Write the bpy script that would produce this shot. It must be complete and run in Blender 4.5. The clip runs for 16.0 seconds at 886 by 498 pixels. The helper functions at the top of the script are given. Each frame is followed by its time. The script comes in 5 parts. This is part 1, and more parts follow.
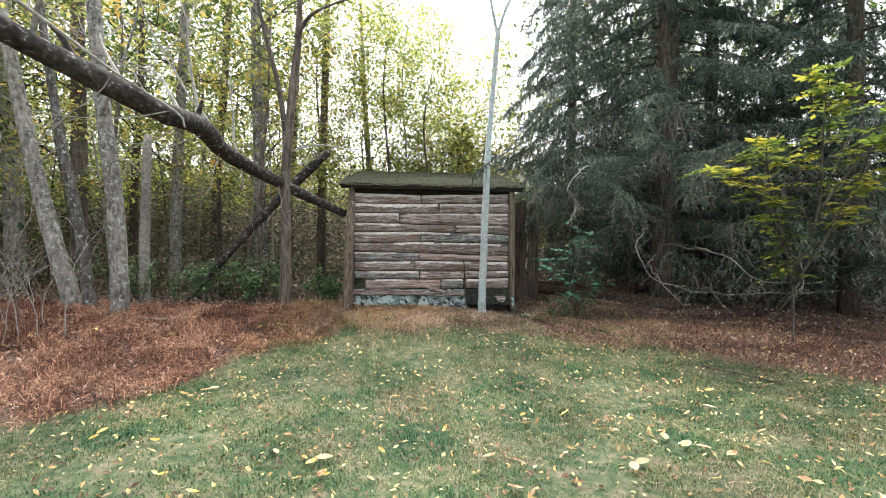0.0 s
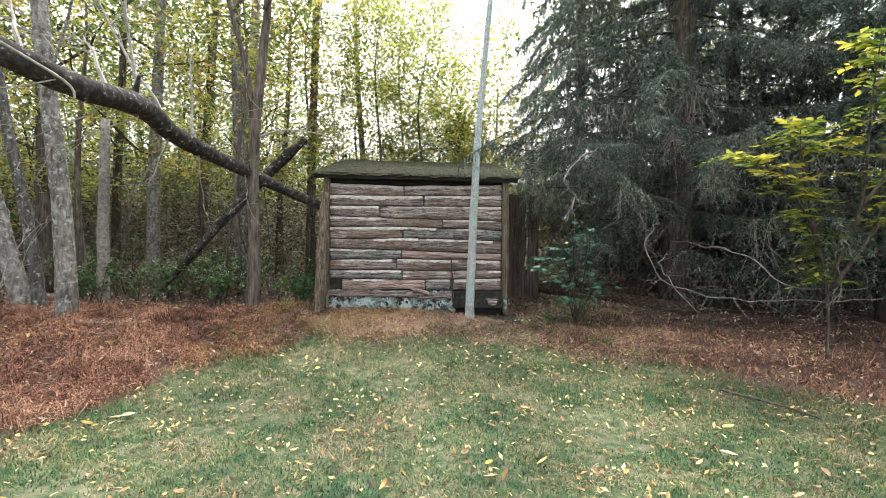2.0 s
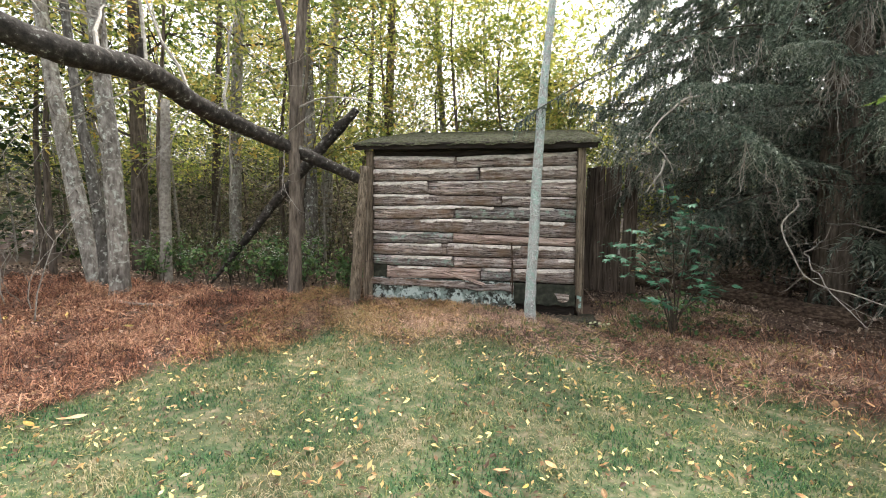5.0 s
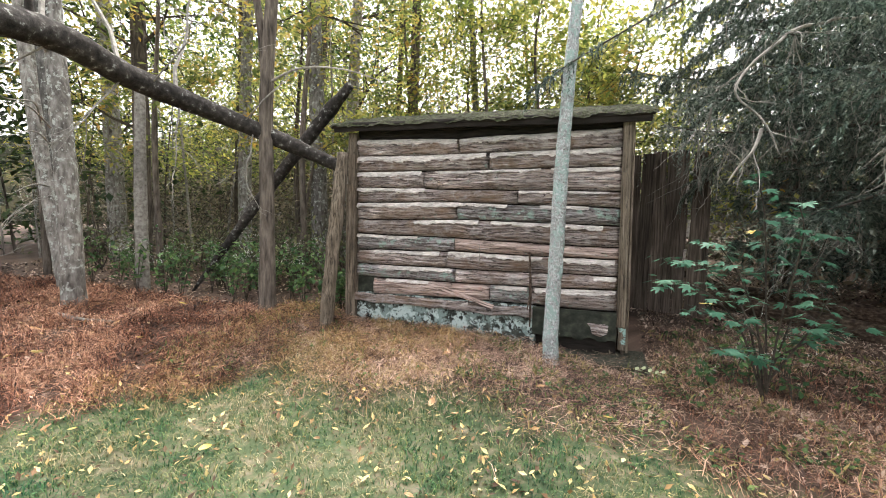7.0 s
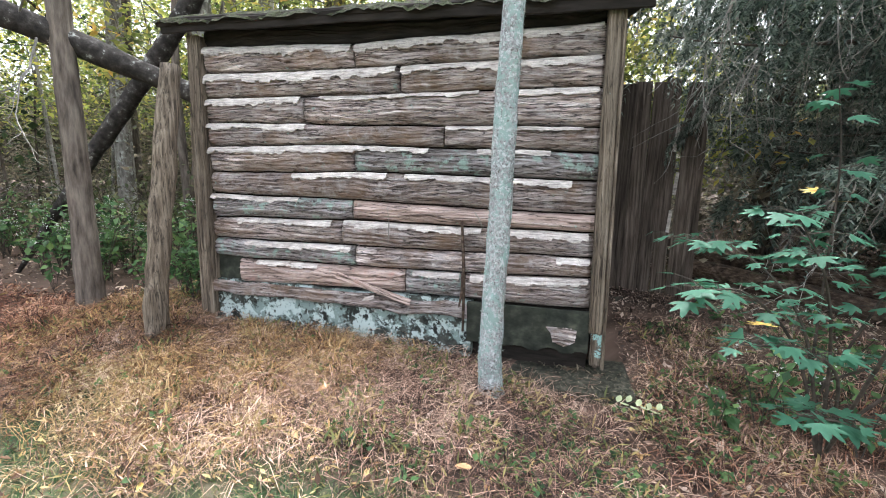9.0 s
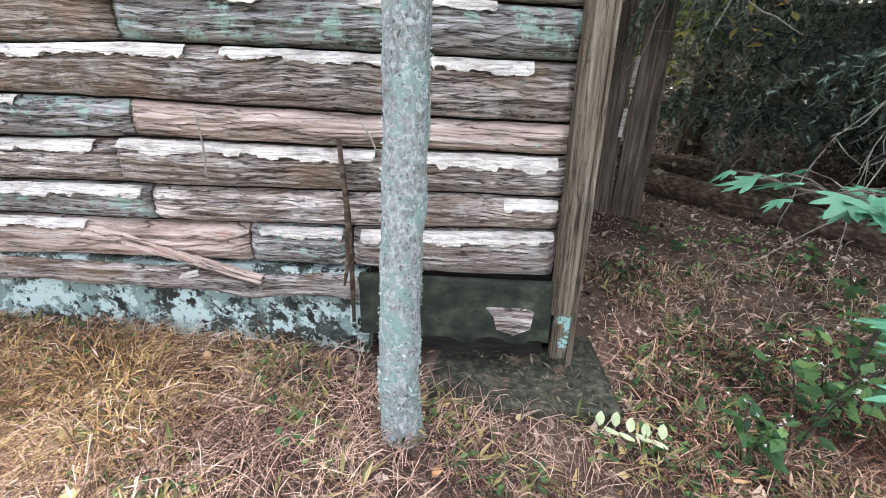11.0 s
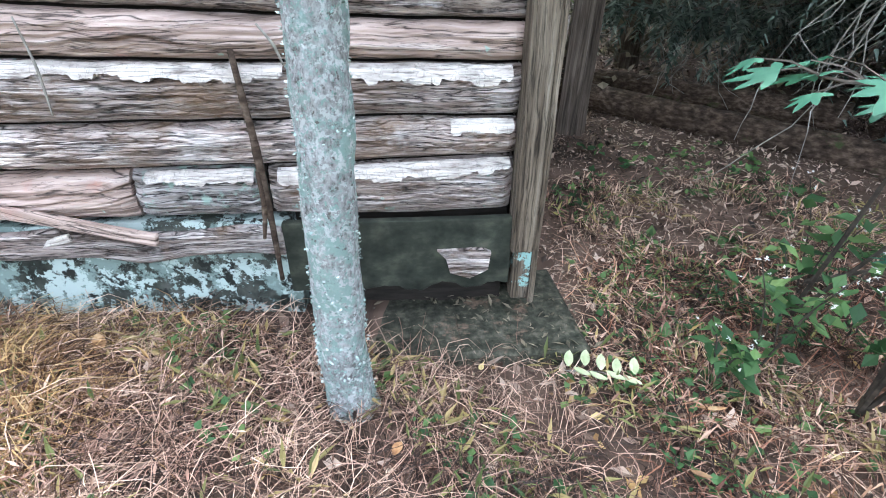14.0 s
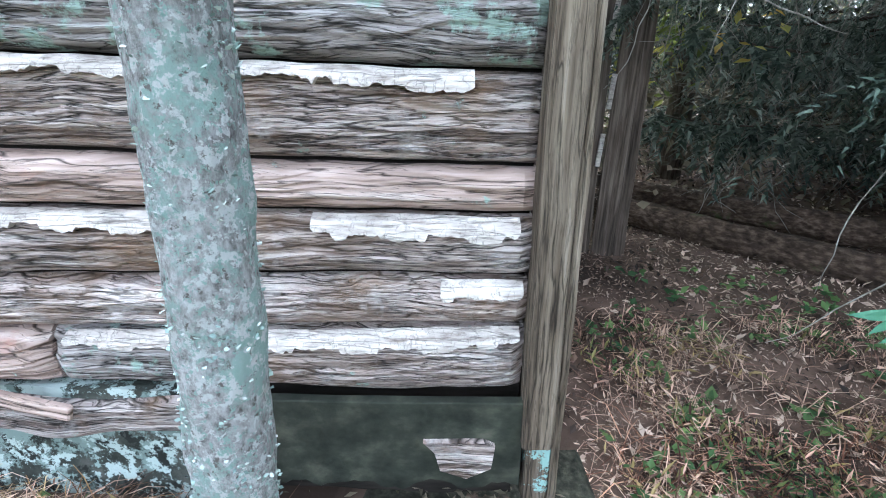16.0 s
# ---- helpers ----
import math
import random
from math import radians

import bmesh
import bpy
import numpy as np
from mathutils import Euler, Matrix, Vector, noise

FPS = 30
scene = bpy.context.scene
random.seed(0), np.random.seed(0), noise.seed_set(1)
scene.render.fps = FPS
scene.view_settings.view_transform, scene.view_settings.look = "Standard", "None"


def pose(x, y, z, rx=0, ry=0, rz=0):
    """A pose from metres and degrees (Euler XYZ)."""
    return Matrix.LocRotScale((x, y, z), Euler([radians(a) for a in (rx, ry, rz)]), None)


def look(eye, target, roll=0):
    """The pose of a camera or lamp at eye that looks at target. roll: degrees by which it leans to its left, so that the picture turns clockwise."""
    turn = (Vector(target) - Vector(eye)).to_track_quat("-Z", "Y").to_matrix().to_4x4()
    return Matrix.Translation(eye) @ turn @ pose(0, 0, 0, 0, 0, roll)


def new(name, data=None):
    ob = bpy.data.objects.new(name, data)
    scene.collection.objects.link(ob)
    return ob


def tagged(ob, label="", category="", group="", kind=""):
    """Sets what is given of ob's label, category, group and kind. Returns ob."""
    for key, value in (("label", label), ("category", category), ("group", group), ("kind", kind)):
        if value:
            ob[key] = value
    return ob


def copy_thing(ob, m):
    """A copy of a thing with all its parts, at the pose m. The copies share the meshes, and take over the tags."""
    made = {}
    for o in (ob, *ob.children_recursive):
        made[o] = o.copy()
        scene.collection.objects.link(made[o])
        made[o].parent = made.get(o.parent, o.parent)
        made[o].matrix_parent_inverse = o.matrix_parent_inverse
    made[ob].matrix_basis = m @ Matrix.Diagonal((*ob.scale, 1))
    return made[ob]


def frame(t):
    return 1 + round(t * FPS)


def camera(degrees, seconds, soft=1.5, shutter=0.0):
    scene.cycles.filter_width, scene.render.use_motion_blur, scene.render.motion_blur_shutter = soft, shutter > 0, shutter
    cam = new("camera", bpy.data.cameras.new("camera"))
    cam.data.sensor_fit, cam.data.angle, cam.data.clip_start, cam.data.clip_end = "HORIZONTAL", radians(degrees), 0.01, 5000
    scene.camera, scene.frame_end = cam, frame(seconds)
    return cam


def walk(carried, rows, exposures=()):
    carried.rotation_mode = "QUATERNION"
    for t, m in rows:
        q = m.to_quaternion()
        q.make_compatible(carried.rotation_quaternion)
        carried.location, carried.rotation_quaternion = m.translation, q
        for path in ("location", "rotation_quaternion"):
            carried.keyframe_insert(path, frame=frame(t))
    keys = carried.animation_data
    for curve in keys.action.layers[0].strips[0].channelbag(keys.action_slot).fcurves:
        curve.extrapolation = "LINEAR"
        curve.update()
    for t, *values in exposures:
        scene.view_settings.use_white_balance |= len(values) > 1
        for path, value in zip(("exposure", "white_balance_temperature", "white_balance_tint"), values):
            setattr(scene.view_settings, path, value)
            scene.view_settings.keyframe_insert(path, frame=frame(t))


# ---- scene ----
cam = camera(87.9, 16.0, 1.0)
METRES, EYE, TILT, LEAN, TURN = 8.671, 1.5, 0.0, 0.0, -1.7
ROWS = [
    (0.0, 0.0, 0.0, 0.0, 0.01, -0.53, -0.63),
    (0.5, 0.0212, 0.0176, 0.0032, -0.57, -0.85, -0.68),
    (1.0, 0.0277, 0.0509, 0.0062, -0.18, -1.48, -0.81),
    (1.5, 0.0338, 0.085, 0.0065, 0.22, -1.39, -0.9),
    (2.0, 0.0559, 0.1043, 0.01, 1.62, -1.55, -0.95),
    (2.5, 0.071, 0.1169, 0.0127, 3.37, -1.71, -1.07),
    (3.0, 0.0765, 0.1416, 0.0118, 4.25, -2.54, -1.24),
    (3.5, 0.0853, 0.1747, 0.0123, 4.03, -2.39, -1.23),
    (4.0, 0.1107, 0.2078, 0.0125, 6.14, -1.57, -1.15),
    (4.5, 0.1327, 0.2383, 0.0124, 12.41, -3.69, -1.03),
    (5.0, 0.1455, 0.2672, 0.0048, 15.88, -3.75, -0.99),
    (7.5, 0.1693, 0.5184, 0.0145, 23.58, -5.04, -1.19),
    (8.0, 0.1589, 0.5646, 0.0097, 21.03, -7.33, -1.23),
    (8.5, 0.1463, 0.62, 0.0063, 18.4, -8.72, -1.19),
    (9.0, 0.1486, 0.6721, 0.0093, 18.34, -9.83, -1.22),
    (9.5, 0.1407, 0.7138, 0.0082, 15.58, -11.7, -1.2),
    (10.0, 0.1284, 0.7607, 0.0059, 11.51, -15.79, -1.31),
    (12.5, 0.1151, 0.8634, -0.0029, 4.43, -28.39, -1.35),
    (13.0, 0.1141, 0.8638, -0.0056, 2.27, -30.37, -1.18),
    (13.5, 0.1181, 0.8637, -0.0102, -0.07, -31.06, -1.01),
    (14.0, 0.1148, 0.8611, -0.0102, -1.33, -30.53, -1.0),
    (14.5, 0.1116, 0.8617, -0.0094, -2.1, -30.08, -0.99),
    (15.0, 0.1112, 0.8614, -0.0131, -0.3, -26.06, -1.07),
    (15.5, 0.1152, 0.8799, -0.0079, 2.25, -22.49, -0.95),
    (16.0, 0.1317, 0.9124, -0.0021, 4.09, -19.3, -1.03),
]
walk(cam, [(t, pose(0, 0, EYE, TILT, LEAN, TURN) @ pose(METRES * x, METRES * y, METRES * z, 90 + pitch, roll, yaw)) for t, x, y, z, yaw, pitch, roll in ROWS],
     [(0.0, 2.1, 6400, 8), (2.5, 2.15, 6600, 8), (5.0, 2.2, 6900, 9), (7.5, 2.45, 6600, 10), (9.5, 2.8, 6100, 9), (10.2, 2.9, 6100, 9), (12.5, 3.1, 5850, 7), (16.0, 3.15, 5450, 4)])

# ---- world, light, exposure ----
world = bpy.data.worlds.new("sky")
scene.world = world
world.use_nodes = True
_n, _l = world.node_tree.nodes, world.node_tree.links
_sky = _n.new("ShaderNodeTexSky")
_sky.sky_type = "NISHITA"
_sky.sun_disc = False
_sky.sun_elevation, _sky.sun_rotation = radians(62), radians(0)
_sky.dust_density, _sky.air_density = 5.0, 1.0
_hs = _n.new("ShaderNodeHueSaturation")
_hs.inputs["Saturation"].default_value = 0.2
_l.new(_sky.outputs[0], _hs.inputs["Color"])
_l.new(_hs.outputs[0], _n["Background"].inputs["Color"])
_n["Background"].inputs["Strength"].default_value = 0.15
_sd = bpy.data.lights.new("sun", "SUN")
_sd.energy, _sd.angle, _sd.color = 0.5, radians(60), (1.0, 0.98, 0.95)
sun = new("sun", _sd)
sun.matrix_world = look((0, 17.7, 22), (0, 6, 0))

# ---- materials ----


def mat(name, stops, scale=(5, 5, 5), detail=6.0, rough=0.85, bump=0.3, dist=0.01, random_by="", vary=0.25,
        big=0.7, big_amount=0.35, lichen=None, warp=0.0, translucent=0.0, spec=0.3, noise_rough=0.6, cracks=None, ramp_random=0.0):
    """A noise-ramped surface: stops of (place, colour) along grain noise, broad variation, bump, lichen patches."""
    m = bpy.data.materials.new(name)
    m.use_nodes = True
    n, l = m.node_tree.nodes, m.node_tree.links
    b = n["Principled BSDF"]
    b.inputs["Roughness"].default_value = rough
    b.inputs["Specular IOR Level"].default_value = spec
    tc, mp = n.new("ShaderNodeTexCoord"), n.new("ShaderNodeMapping")
    mp.inputs["Scale"].default_value = scale
    info = n.new("ShaderNodeObjectInfo") if random_by != "island" else n.new("ShaderNodeNewGeometry")
    rnd = info.outputs["Random"] if random_by != "island" else info.outputs["Random Per Island"]
    add = n.new("ShaderNodeVectorMath")
    add.operation = "ADD"
    if random_by == "object":
        mul = n.new("ShaderNodeMath")
        mul.operation = "MULTIPLY"
        mul.inputs[1].default_value = 37.0
        l.new(rnd, mul.inputs[0])
        l.new(mul.outputs[0], add.inputs[1])
    l.new(tc.outputs["Object"], add.inputs[0])
    src = add.outputs[0]
    if warp:
        wn = n.new("ShaderNodeTexNoise")
        wn.inputs["Scale"].default_value = 3.5
        wn.inputs["Detail"].default_value = 2.0
        l.new(src, wn.inputs["Vector"])
        sub = n.new("ShaderNodeVectorMath")
        sub.operation = "SCALE"
        sub.inputs["Scale"].default_value = warp
        l.new(wn.outputs["Color"], sub.inputs[0])
        a2 = n.new("ShaderNodeVectorMath")
        l.new(src, a2.inputs[0])
        l.new(sub.outputs[0], a2.inputs[1])
        l.new(a2.outputs[0], mp.inputs["Vector"])
    else:
        l.new(src, mp.inputs["Vector"])
    nz = n.new("ShaderNodeTexNoise")
    nz.inputs["Scale"].default_value = 1.0
    nz.inputs["Detail"].default_value = detail
    nz.inputs["Roughness"].default_value = noise_rough
    l.new(mp.outputs[0], nz.inputs["Vector"])
    ramp = n.new("ShaderNodeValToRGB")
    ramp.color_ramp.elements[0].position, ramp.color_ramp.elements[0].color = stops[0][0], (*stops[0][1], 1)
    ramp.color_ramp.elements[1].position, ramp.color_ramp.elements[1].color = stops[-1][0], (*stops[-1][1], 1)
    for p, c in stops[1:-1]:
        ramp.color_ramp.elements.new(p).color = (*c, 1)
    if ramp_random:
        ma = n.new("ShaderNodeMath")
        ma.operation = "MULTIPLY_ADD"
        ma.inputs[1].default_value = ramp_random
        mb = n.new("ShaderNodeMath")
        mb.operation = "SUBTRACT"
        mb.inputs[1].default_value = ramp_random * 0.5
        l.new(rnd, ma.inputs[0])
        l.new(nz.outputs["Fac"], ma.inputs[2])
        l.new(ma.outputs[0], mb.inputs[0])
        l.new(mb.outputs[0], ramp.inputs[0])
    else:
        l.new(nz.outputs["Fac"], ramp.inputs[0])
    col = ramp.outputs[0]
    height = nz.outputs["Fac"]
    for cs, cw, ck in cracks or ():
        cm, cn = n.new("ShaderNodeMapping"), n.new("ShaderNodeTexNoise")
        cm.inputs["Scale"].default_value = cs
        cn.inputs["Scale"].default_value, cn.inputs["Detail"].default_value, cn.inputs["Roughness"].default_value = 1.0, 3.0, 0.55
        l.new(mp.inputs["Vector"].links[0].from_socket, cm.inputs["Vector"])
        l.new(cm.outputs[0], cn.inputs["Vector"])
        s1, s2, s3 = n.new("ShaderNodeMath"), n.new("ShaderNodeMath"), n.new("ShaderNodeMapRange")
        s1.operation, s2.operation = "SUBTRACT", "ABSOLUTE"
        s1.inputs[1].default_value = 0.5
        l.new(cn.outputs["Fac"], s1.inputs[0])
        l.new(s1.outputs[0], s2.inputs[0])
        l.new(s2.outputs[0], s3.inputs["Value"])
        s3.inputs["From Max"].default_value = cw
        s3.inputs["To Min"].default_value = 1 - ck
        mc = n.new("ShaderNodeMix")
        mc.data_type, mc.blend_type = "RGBA", "MULTIPLY"
        mc.inputs[0].default_value = 1.0
        l.new(col, mc.inputs[6])
        l.new(s3.outputs[0], mc.inputs[7])
        col = mc.outputs[2]
        mh = n.new("ShaderNodeMath")
        mh.operation = "MULTIPLY"
        l.new(height, mh.inputs[0])
        l.new(s3.outputs[0], mh.inputs[1])
        height = mh.outputs[0]
    bn = n.new("ShaderNodeTexNoise")
    bn.inputs["Scale"].default_value = big
    bn.inputs["Detail"].default_value = 3.0
    l.new(src, bn.inputs["Vector"])
    hsv = n.new("ShaderNodeHueSaturation")
    mr = n.new("ShaderNodeMapRange")
    mr.inputs["From Min"].default_value, mr.inputs["From Max"].default_value = 0.3, 0.7
    mr.inputs["To Min"].default_value, mr.inputs["To Max"].default_value = 1 - big_amount, 1 + big_amount
    l.new(bn.outputs["Fac"], mr.inputs["Value"])
    val = mr.outputs[0]
    if random_by:
        mr2 = n.new("ShaderNodeMapRange")
        mr2.inputs["To Min"].default_value, mr2.inputs["To Max"].default_value = 1 - vary, 1 + vary
        l.new(rnd, mr2.inputs["Value"])
        mm = n.new("ShaderNodeMath")
        mm.operation = "MULTIPLY"
        l.new(val, mm.inputs[0])
        l.new(mr2.outputs[0], mm.inputs[1])
        val = mm.outputs[0]
    l.new(val, hsv.inputs["Value"])
    l.new(col, hsv.inputs["Color"])
    col = hsv.outputs[0]
    for colour, lo, hi, sc in lichen or ():
        ln = n.new("ShaderNodeTexNoise")
        ln.inputs["Scale"].default_value = sc
        ln.inputs["Detail"].default_value = 7.0
        ln.inputs["Roughness"].default_value = 0.7
        l.new(src, ln.inputs["Vector"])
        lm = n.new("ShaderNodeMapRange")
        lm.inputs["From Min"].default_value, lm.inputs["From Max"].default_value = lo, hi
        l.new(ln.outputs["Fac"], lm.inputs["Value"])
        mx = n.new("ShaderNodeMix")
        mx.data_type = "RGBA"
        mx.inputs[7].default_value = (*colour, 1)
        l.new(lm.outputs[0], mx.inputs[0])
        l.new(col, mx.inputs[6])
        col = mx.outputs[2]
    l.new(col, b.inputs["Base Color"])
    if bump:
        bp = n.new("ShaderNodeBump")
        bp.inputs["Strength"].default_value = bump
        bp.inputs["Distance"].default_value = dist
        l.new(height, bp.inputs["Height"])
        l.new(bp.outputs[0], b.inputs["Normal"])
    if translucent:
        tr, mxs = n.new("ShaderNodeBsdfTranslucent"), n.new("ShaderNodeMixShader")
        mxs.inputs[0].default_value = translucent
        l.new(col, tr.inputs["Color"])
        l.new(b.outputs[0], mxs.inputs[1])
        l.new(tr.outputs[0], mxs.inputs[2])
        l.new(mxs.outputs[0], n["Material Output"].inputs["Surface"])
    return m


MINT, PALE_LICHEN = (0.34, 0.44, 0.40), (0.42, 0.46, 0.44)
M_log = mat("weathered_bark", [(0.29, (0.035, 0.026, 0.022)), (0.39, (0.26, 0.202, 0.184)), (0.50, (0.525, 0.435, 0.41)), (0.64, (0.74, 0.665, 0.645))],
            (3.0, 3.0, 55.0), 5.0, 0.9, 0.9, 0.02, "object", 0.22, 2.0, 0.3, [((0.27, 0.175, 0.115), 0.47, 0.72, 2.6), ((0.60, 0.55, 0.545), 0.55, 0.72, 5.5), (MINT, 0.65, 0.69, 9.0)], 0.045, cracks=[((2.4, 2.4, 34), 0.026, 0.95), ((4, 4, 70), 0.024, 0.8), ((11, 11, 170), 0.03, 0.4)])
M_log_pink = mat("pinkish_bark", [(0.30, (0.06, 0.04, 0.033)), (0.43, (0.36, 0.265, 0.23)), (0.57, (0.53, 0.41, 0.37)), (0.7, (0.68, 0.58, 0.545))],
                 (2.5, 2.5, 40.0), 5.0, 0.9, 0.6, 0.015, "object", 0.1, 2.0, 0.25, [((0.50, 0.27, 0.22), 0.6, 0.75, 3.0), (MINT, 0.64, 0.69, 9.0)], 0.05, cracks=[((1.6, 1.6, 26), 0.018, 0.85), ((4, 4, 80), 0.016, 0.6)])
M_log_blue = mat("lichened_bark", [(0.30, (0.06, 0.05, 0.048)), (0.43, (0.29, 0.255, 0.245)), (0.56, (0.46, 0.42, 0.42)), (0.7, (0.62, 0.60, 0.60))],
                 (3.0, 3.0, 50.0), 5.0, 0.9, 0.8, 0.015, "object", 0.1, 2.0, 0.25, [(MINT, 0.53, 0.60, 9.0)], 0.045, cracks=[((2.4, 2.4, 34), 0.026, 0.95), ((4, 4, 70), 0.024, 0.8), ((11, 11, 170), 0.03, 0.4)])
M_pale = mat("pale_torn_wood", [(0.32, (0.30, 0.25, 0.225)), (0.43, (0.54, 0.48, 0.45)), (0.62, (0.74, 0.685, 0.65))], (12, 12, 70), 8, 0.85, 0.9, 0.012, "object", 0.10, 7.0, 0.22, cracks=[((3, 3, 60), 0.02, 0.5), ((35, 35, 6), 0.012, 0.35)])
M_post = mat("grey_post_wood", [(0.3, (0.03, 0.022, 0.016)), (0.45, (0.125, 0.097, 0.072)), (0.6, (0.215, 0.175, 0.135)), (0.75, (0.32, 0.27, 0.22))],
             (45, 45, 2.2), 5, 0.88, 0.6, 0.01, "object", 0.15, 2.0, 0.25, [((0.26, 0.44, 0.42), 0.72, 0.76, 5.0)], 0.02, cracks=[((30, 30, 1.6), 0.03, 0.7), ((90, 90, 4), 0.03, 0.4)])
M_post_foot = mat("lichened_post_foot", [(0.3, (0.03, 0.022, 0.016)), (0.45, (0.125, 0.097, 0.072)), (0.7, (0.27, 0.225, 0.18))], (45, 45, 2.2), 5, 0.88, 0.6, 0.01, "object", 0.15, 2.0, 0.25, [((0.33, 0.52, 0.50), 0.54, 0.57, 11.0)], 0.02, cracks=[((30, 30, 1.6), 0.03, 0.7)])
M_plank = mat("dark_plank_wood", [(0.3, (0.025, 0.018, 0.014)), (0.5, (0.10, 0.078, 0.064)), (0.7, (0.19, 0.155, 0.13))], (40, 40, 1.6), 5, 0.9, 0.5, 0.01, "object", 0.25, 1.5, 0.3, None, 0.02)
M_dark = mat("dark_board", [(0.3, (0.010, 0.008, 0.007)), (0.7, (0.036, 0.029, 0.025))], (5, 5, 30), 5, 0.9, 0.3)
M_moss = mat("mossy_roofing", [(0.3, (0.007, 0.006, 0.004)), (0.43, (0.02, 0.018, 0.011)), (0.53, (0.026, 0.036, 0.011)), (0.62, (0.045, 0.038, 0.025)), (0.75, (0.12, 0.10, 0.07))], (26, 26, 26), 7, 0.95, 0.9, 0.03)
M_foundation = mat("lichened_concrete", [(0.3, (0.012, 0.014, 0.012)), (0.5, (0.045, 0.05, 0.043)), (0.7, (0.10, 0.10, 0.09))], (12, 12, 12), 7, 0.92, 0.8, 0.02, "", 0.2, 2, 0.3,
                   [((0.20, 0.26, 0.245), 0.50, 0.54, 5.0), ((0.44, 0.52, 0.51), 0.515, 0.535, 9.0), ((0.27, 0.35, 0.33), 0.57, 0.60, 26.0), ((0.018, 0.02, 0.018), 0.565, 0.60, 13.0)])
M_green_board = mat("algae_green_concrete", [(0.3, (0.012, 0.014, 0.011)), (0.52, (0.032, 0.036, 0.027)), (0.75, (0.08, 0.08, 0.06))], (10, 10, 14), 9, 0.85, 0.5, 0.01, "", 0.2, 5.0, 0.35)
M_slab = mat("mossy_slab", [(0.3, (0.014, 0.016, 0.011)), (0.5, (0.048, 0.048, 0.035)), (0.7, (0.12, 0.11, 0.085))], (30, 30, 30), 10, 0.93, 0.8, 0.015, "", 0.2, 4.0, 0.4, [((0.22, 0.15, 0.11), 0.58, 0.66, 7.0)])
M_lichen_bark = mat("lichen_covered_bark", [(0.33, (0.14, 0.13, 0.125)), (0.45, (0.39, 0.38, 0.385)), (0.60, (0.66, 0.66, 0.675))], (75, 75, 45), 8, 0.92, 1.0, 0.03, "", 0.2, 5.0, 0.25,
                    [((0.43, 0.575, 0.545), 0.485, 0.56, 9.0), ((0.78, 0.80, 0.81), 0.53, 0.56, 48.0), ((0.40, 0.56, 0.525), 0.56, 0.585, 85.0), ((0.20, 0.185, 0.175), 0.60, 0.63, 55.0), ((0.15, 0.135, 0.125), 0.64, 0.70, 12.0)], noise_rough=0.75)
M_grey_bark = mat("grey_bark", [(0.3, (0.055, 0.048, 0.042)), (0.5, (0.19, 0.175, 0.16)), (0.7, (0.34, 0.32, 0.30))], (18, 18, 6), 7, 0.92, 0.8, 0.02, "object", 0.2, 1.5, 0.3,
                  [((0.40, 0.42, 0.39), 0.54, 0.60, 14.0)])
M_brown_bark = mat("brown_bark", [(0.3, (0.03, 0.024, 0.02)), (0.5, (0.105, 0.086, 0.072)), (0.7, (0.19, 0.16, 0.135))], (22, 22, 4), 7, 0.93, 0.8, 0.02, "object", 0.25, 1.5, 0.3)
M_limb = mat("dark_limb_bark", [(0.3, (0.010, 0.009, 0.008)), (0.5, (0.036, 0.031, 0.028)), (0.7, (0.10, 0.09, 0.084))], (14, 14, 14), 7, 0.9, 0.8, 0.015, "", 0.2, 2, 0.35,
             [((0.30, 0.31, 0.29), 0.60, 0.65, 14.0)])
# lichened grey bark again, darkened in colour for a trunk standing in shade
M_grey_bark_shade = mat("shaded_lichened_bark", [(0.3, (0.03, 0.027, 0.024)), (0.5, (0.09, 0.085, 0.078)), (0.7, (0.2, 0.19, 0.18))], (18, 18, 6), 7, 0.92, 0.8, 0.02, "object", 0.2, 1.5, 0.3, [((0.34, 0.36, 0.33), 0.56, 0.62, 14.0)])
M_twig = mat("pale_twig", [(0.3, (0.14, 0.125, 0.11)), (0.7, (0.38, 0.36, 0.33))], (20, 20, 20), 4, 0.9, 0.3)
M_dark_twig = mat("dark_twig", [(0.3, (0.03, 0.025, 0.02)), (0.7, (0.11, 0.09, 0.075))], (20, 20, 20), 4, 0.9, 0.3)
M_rot = mat("rotting_log_bark", [(0.3, (0.016, 0.011, 0.008)), (0.5, (0.07, 0.047, 0.035)), (0.7, (0.18, 0.135, 0.105))], (16, 13, 30), 7, 0.95, 0.9, 0.02, "object", 0.25, 1.5, 0.3,
            [((0.06, 0.085, 0.03), 0.62, 0.7, 3.0)])


def leafmat(name, stops, vary=0.35, tr=0.35, mix=0.3, sc=1.3):
    return mat(name, stops, (sc, sc, sc), 4, 0.55, 0, 0, "island", vary, 0.6, 0.25, None, 0, tr, 0.35, 0.6, None, mix)


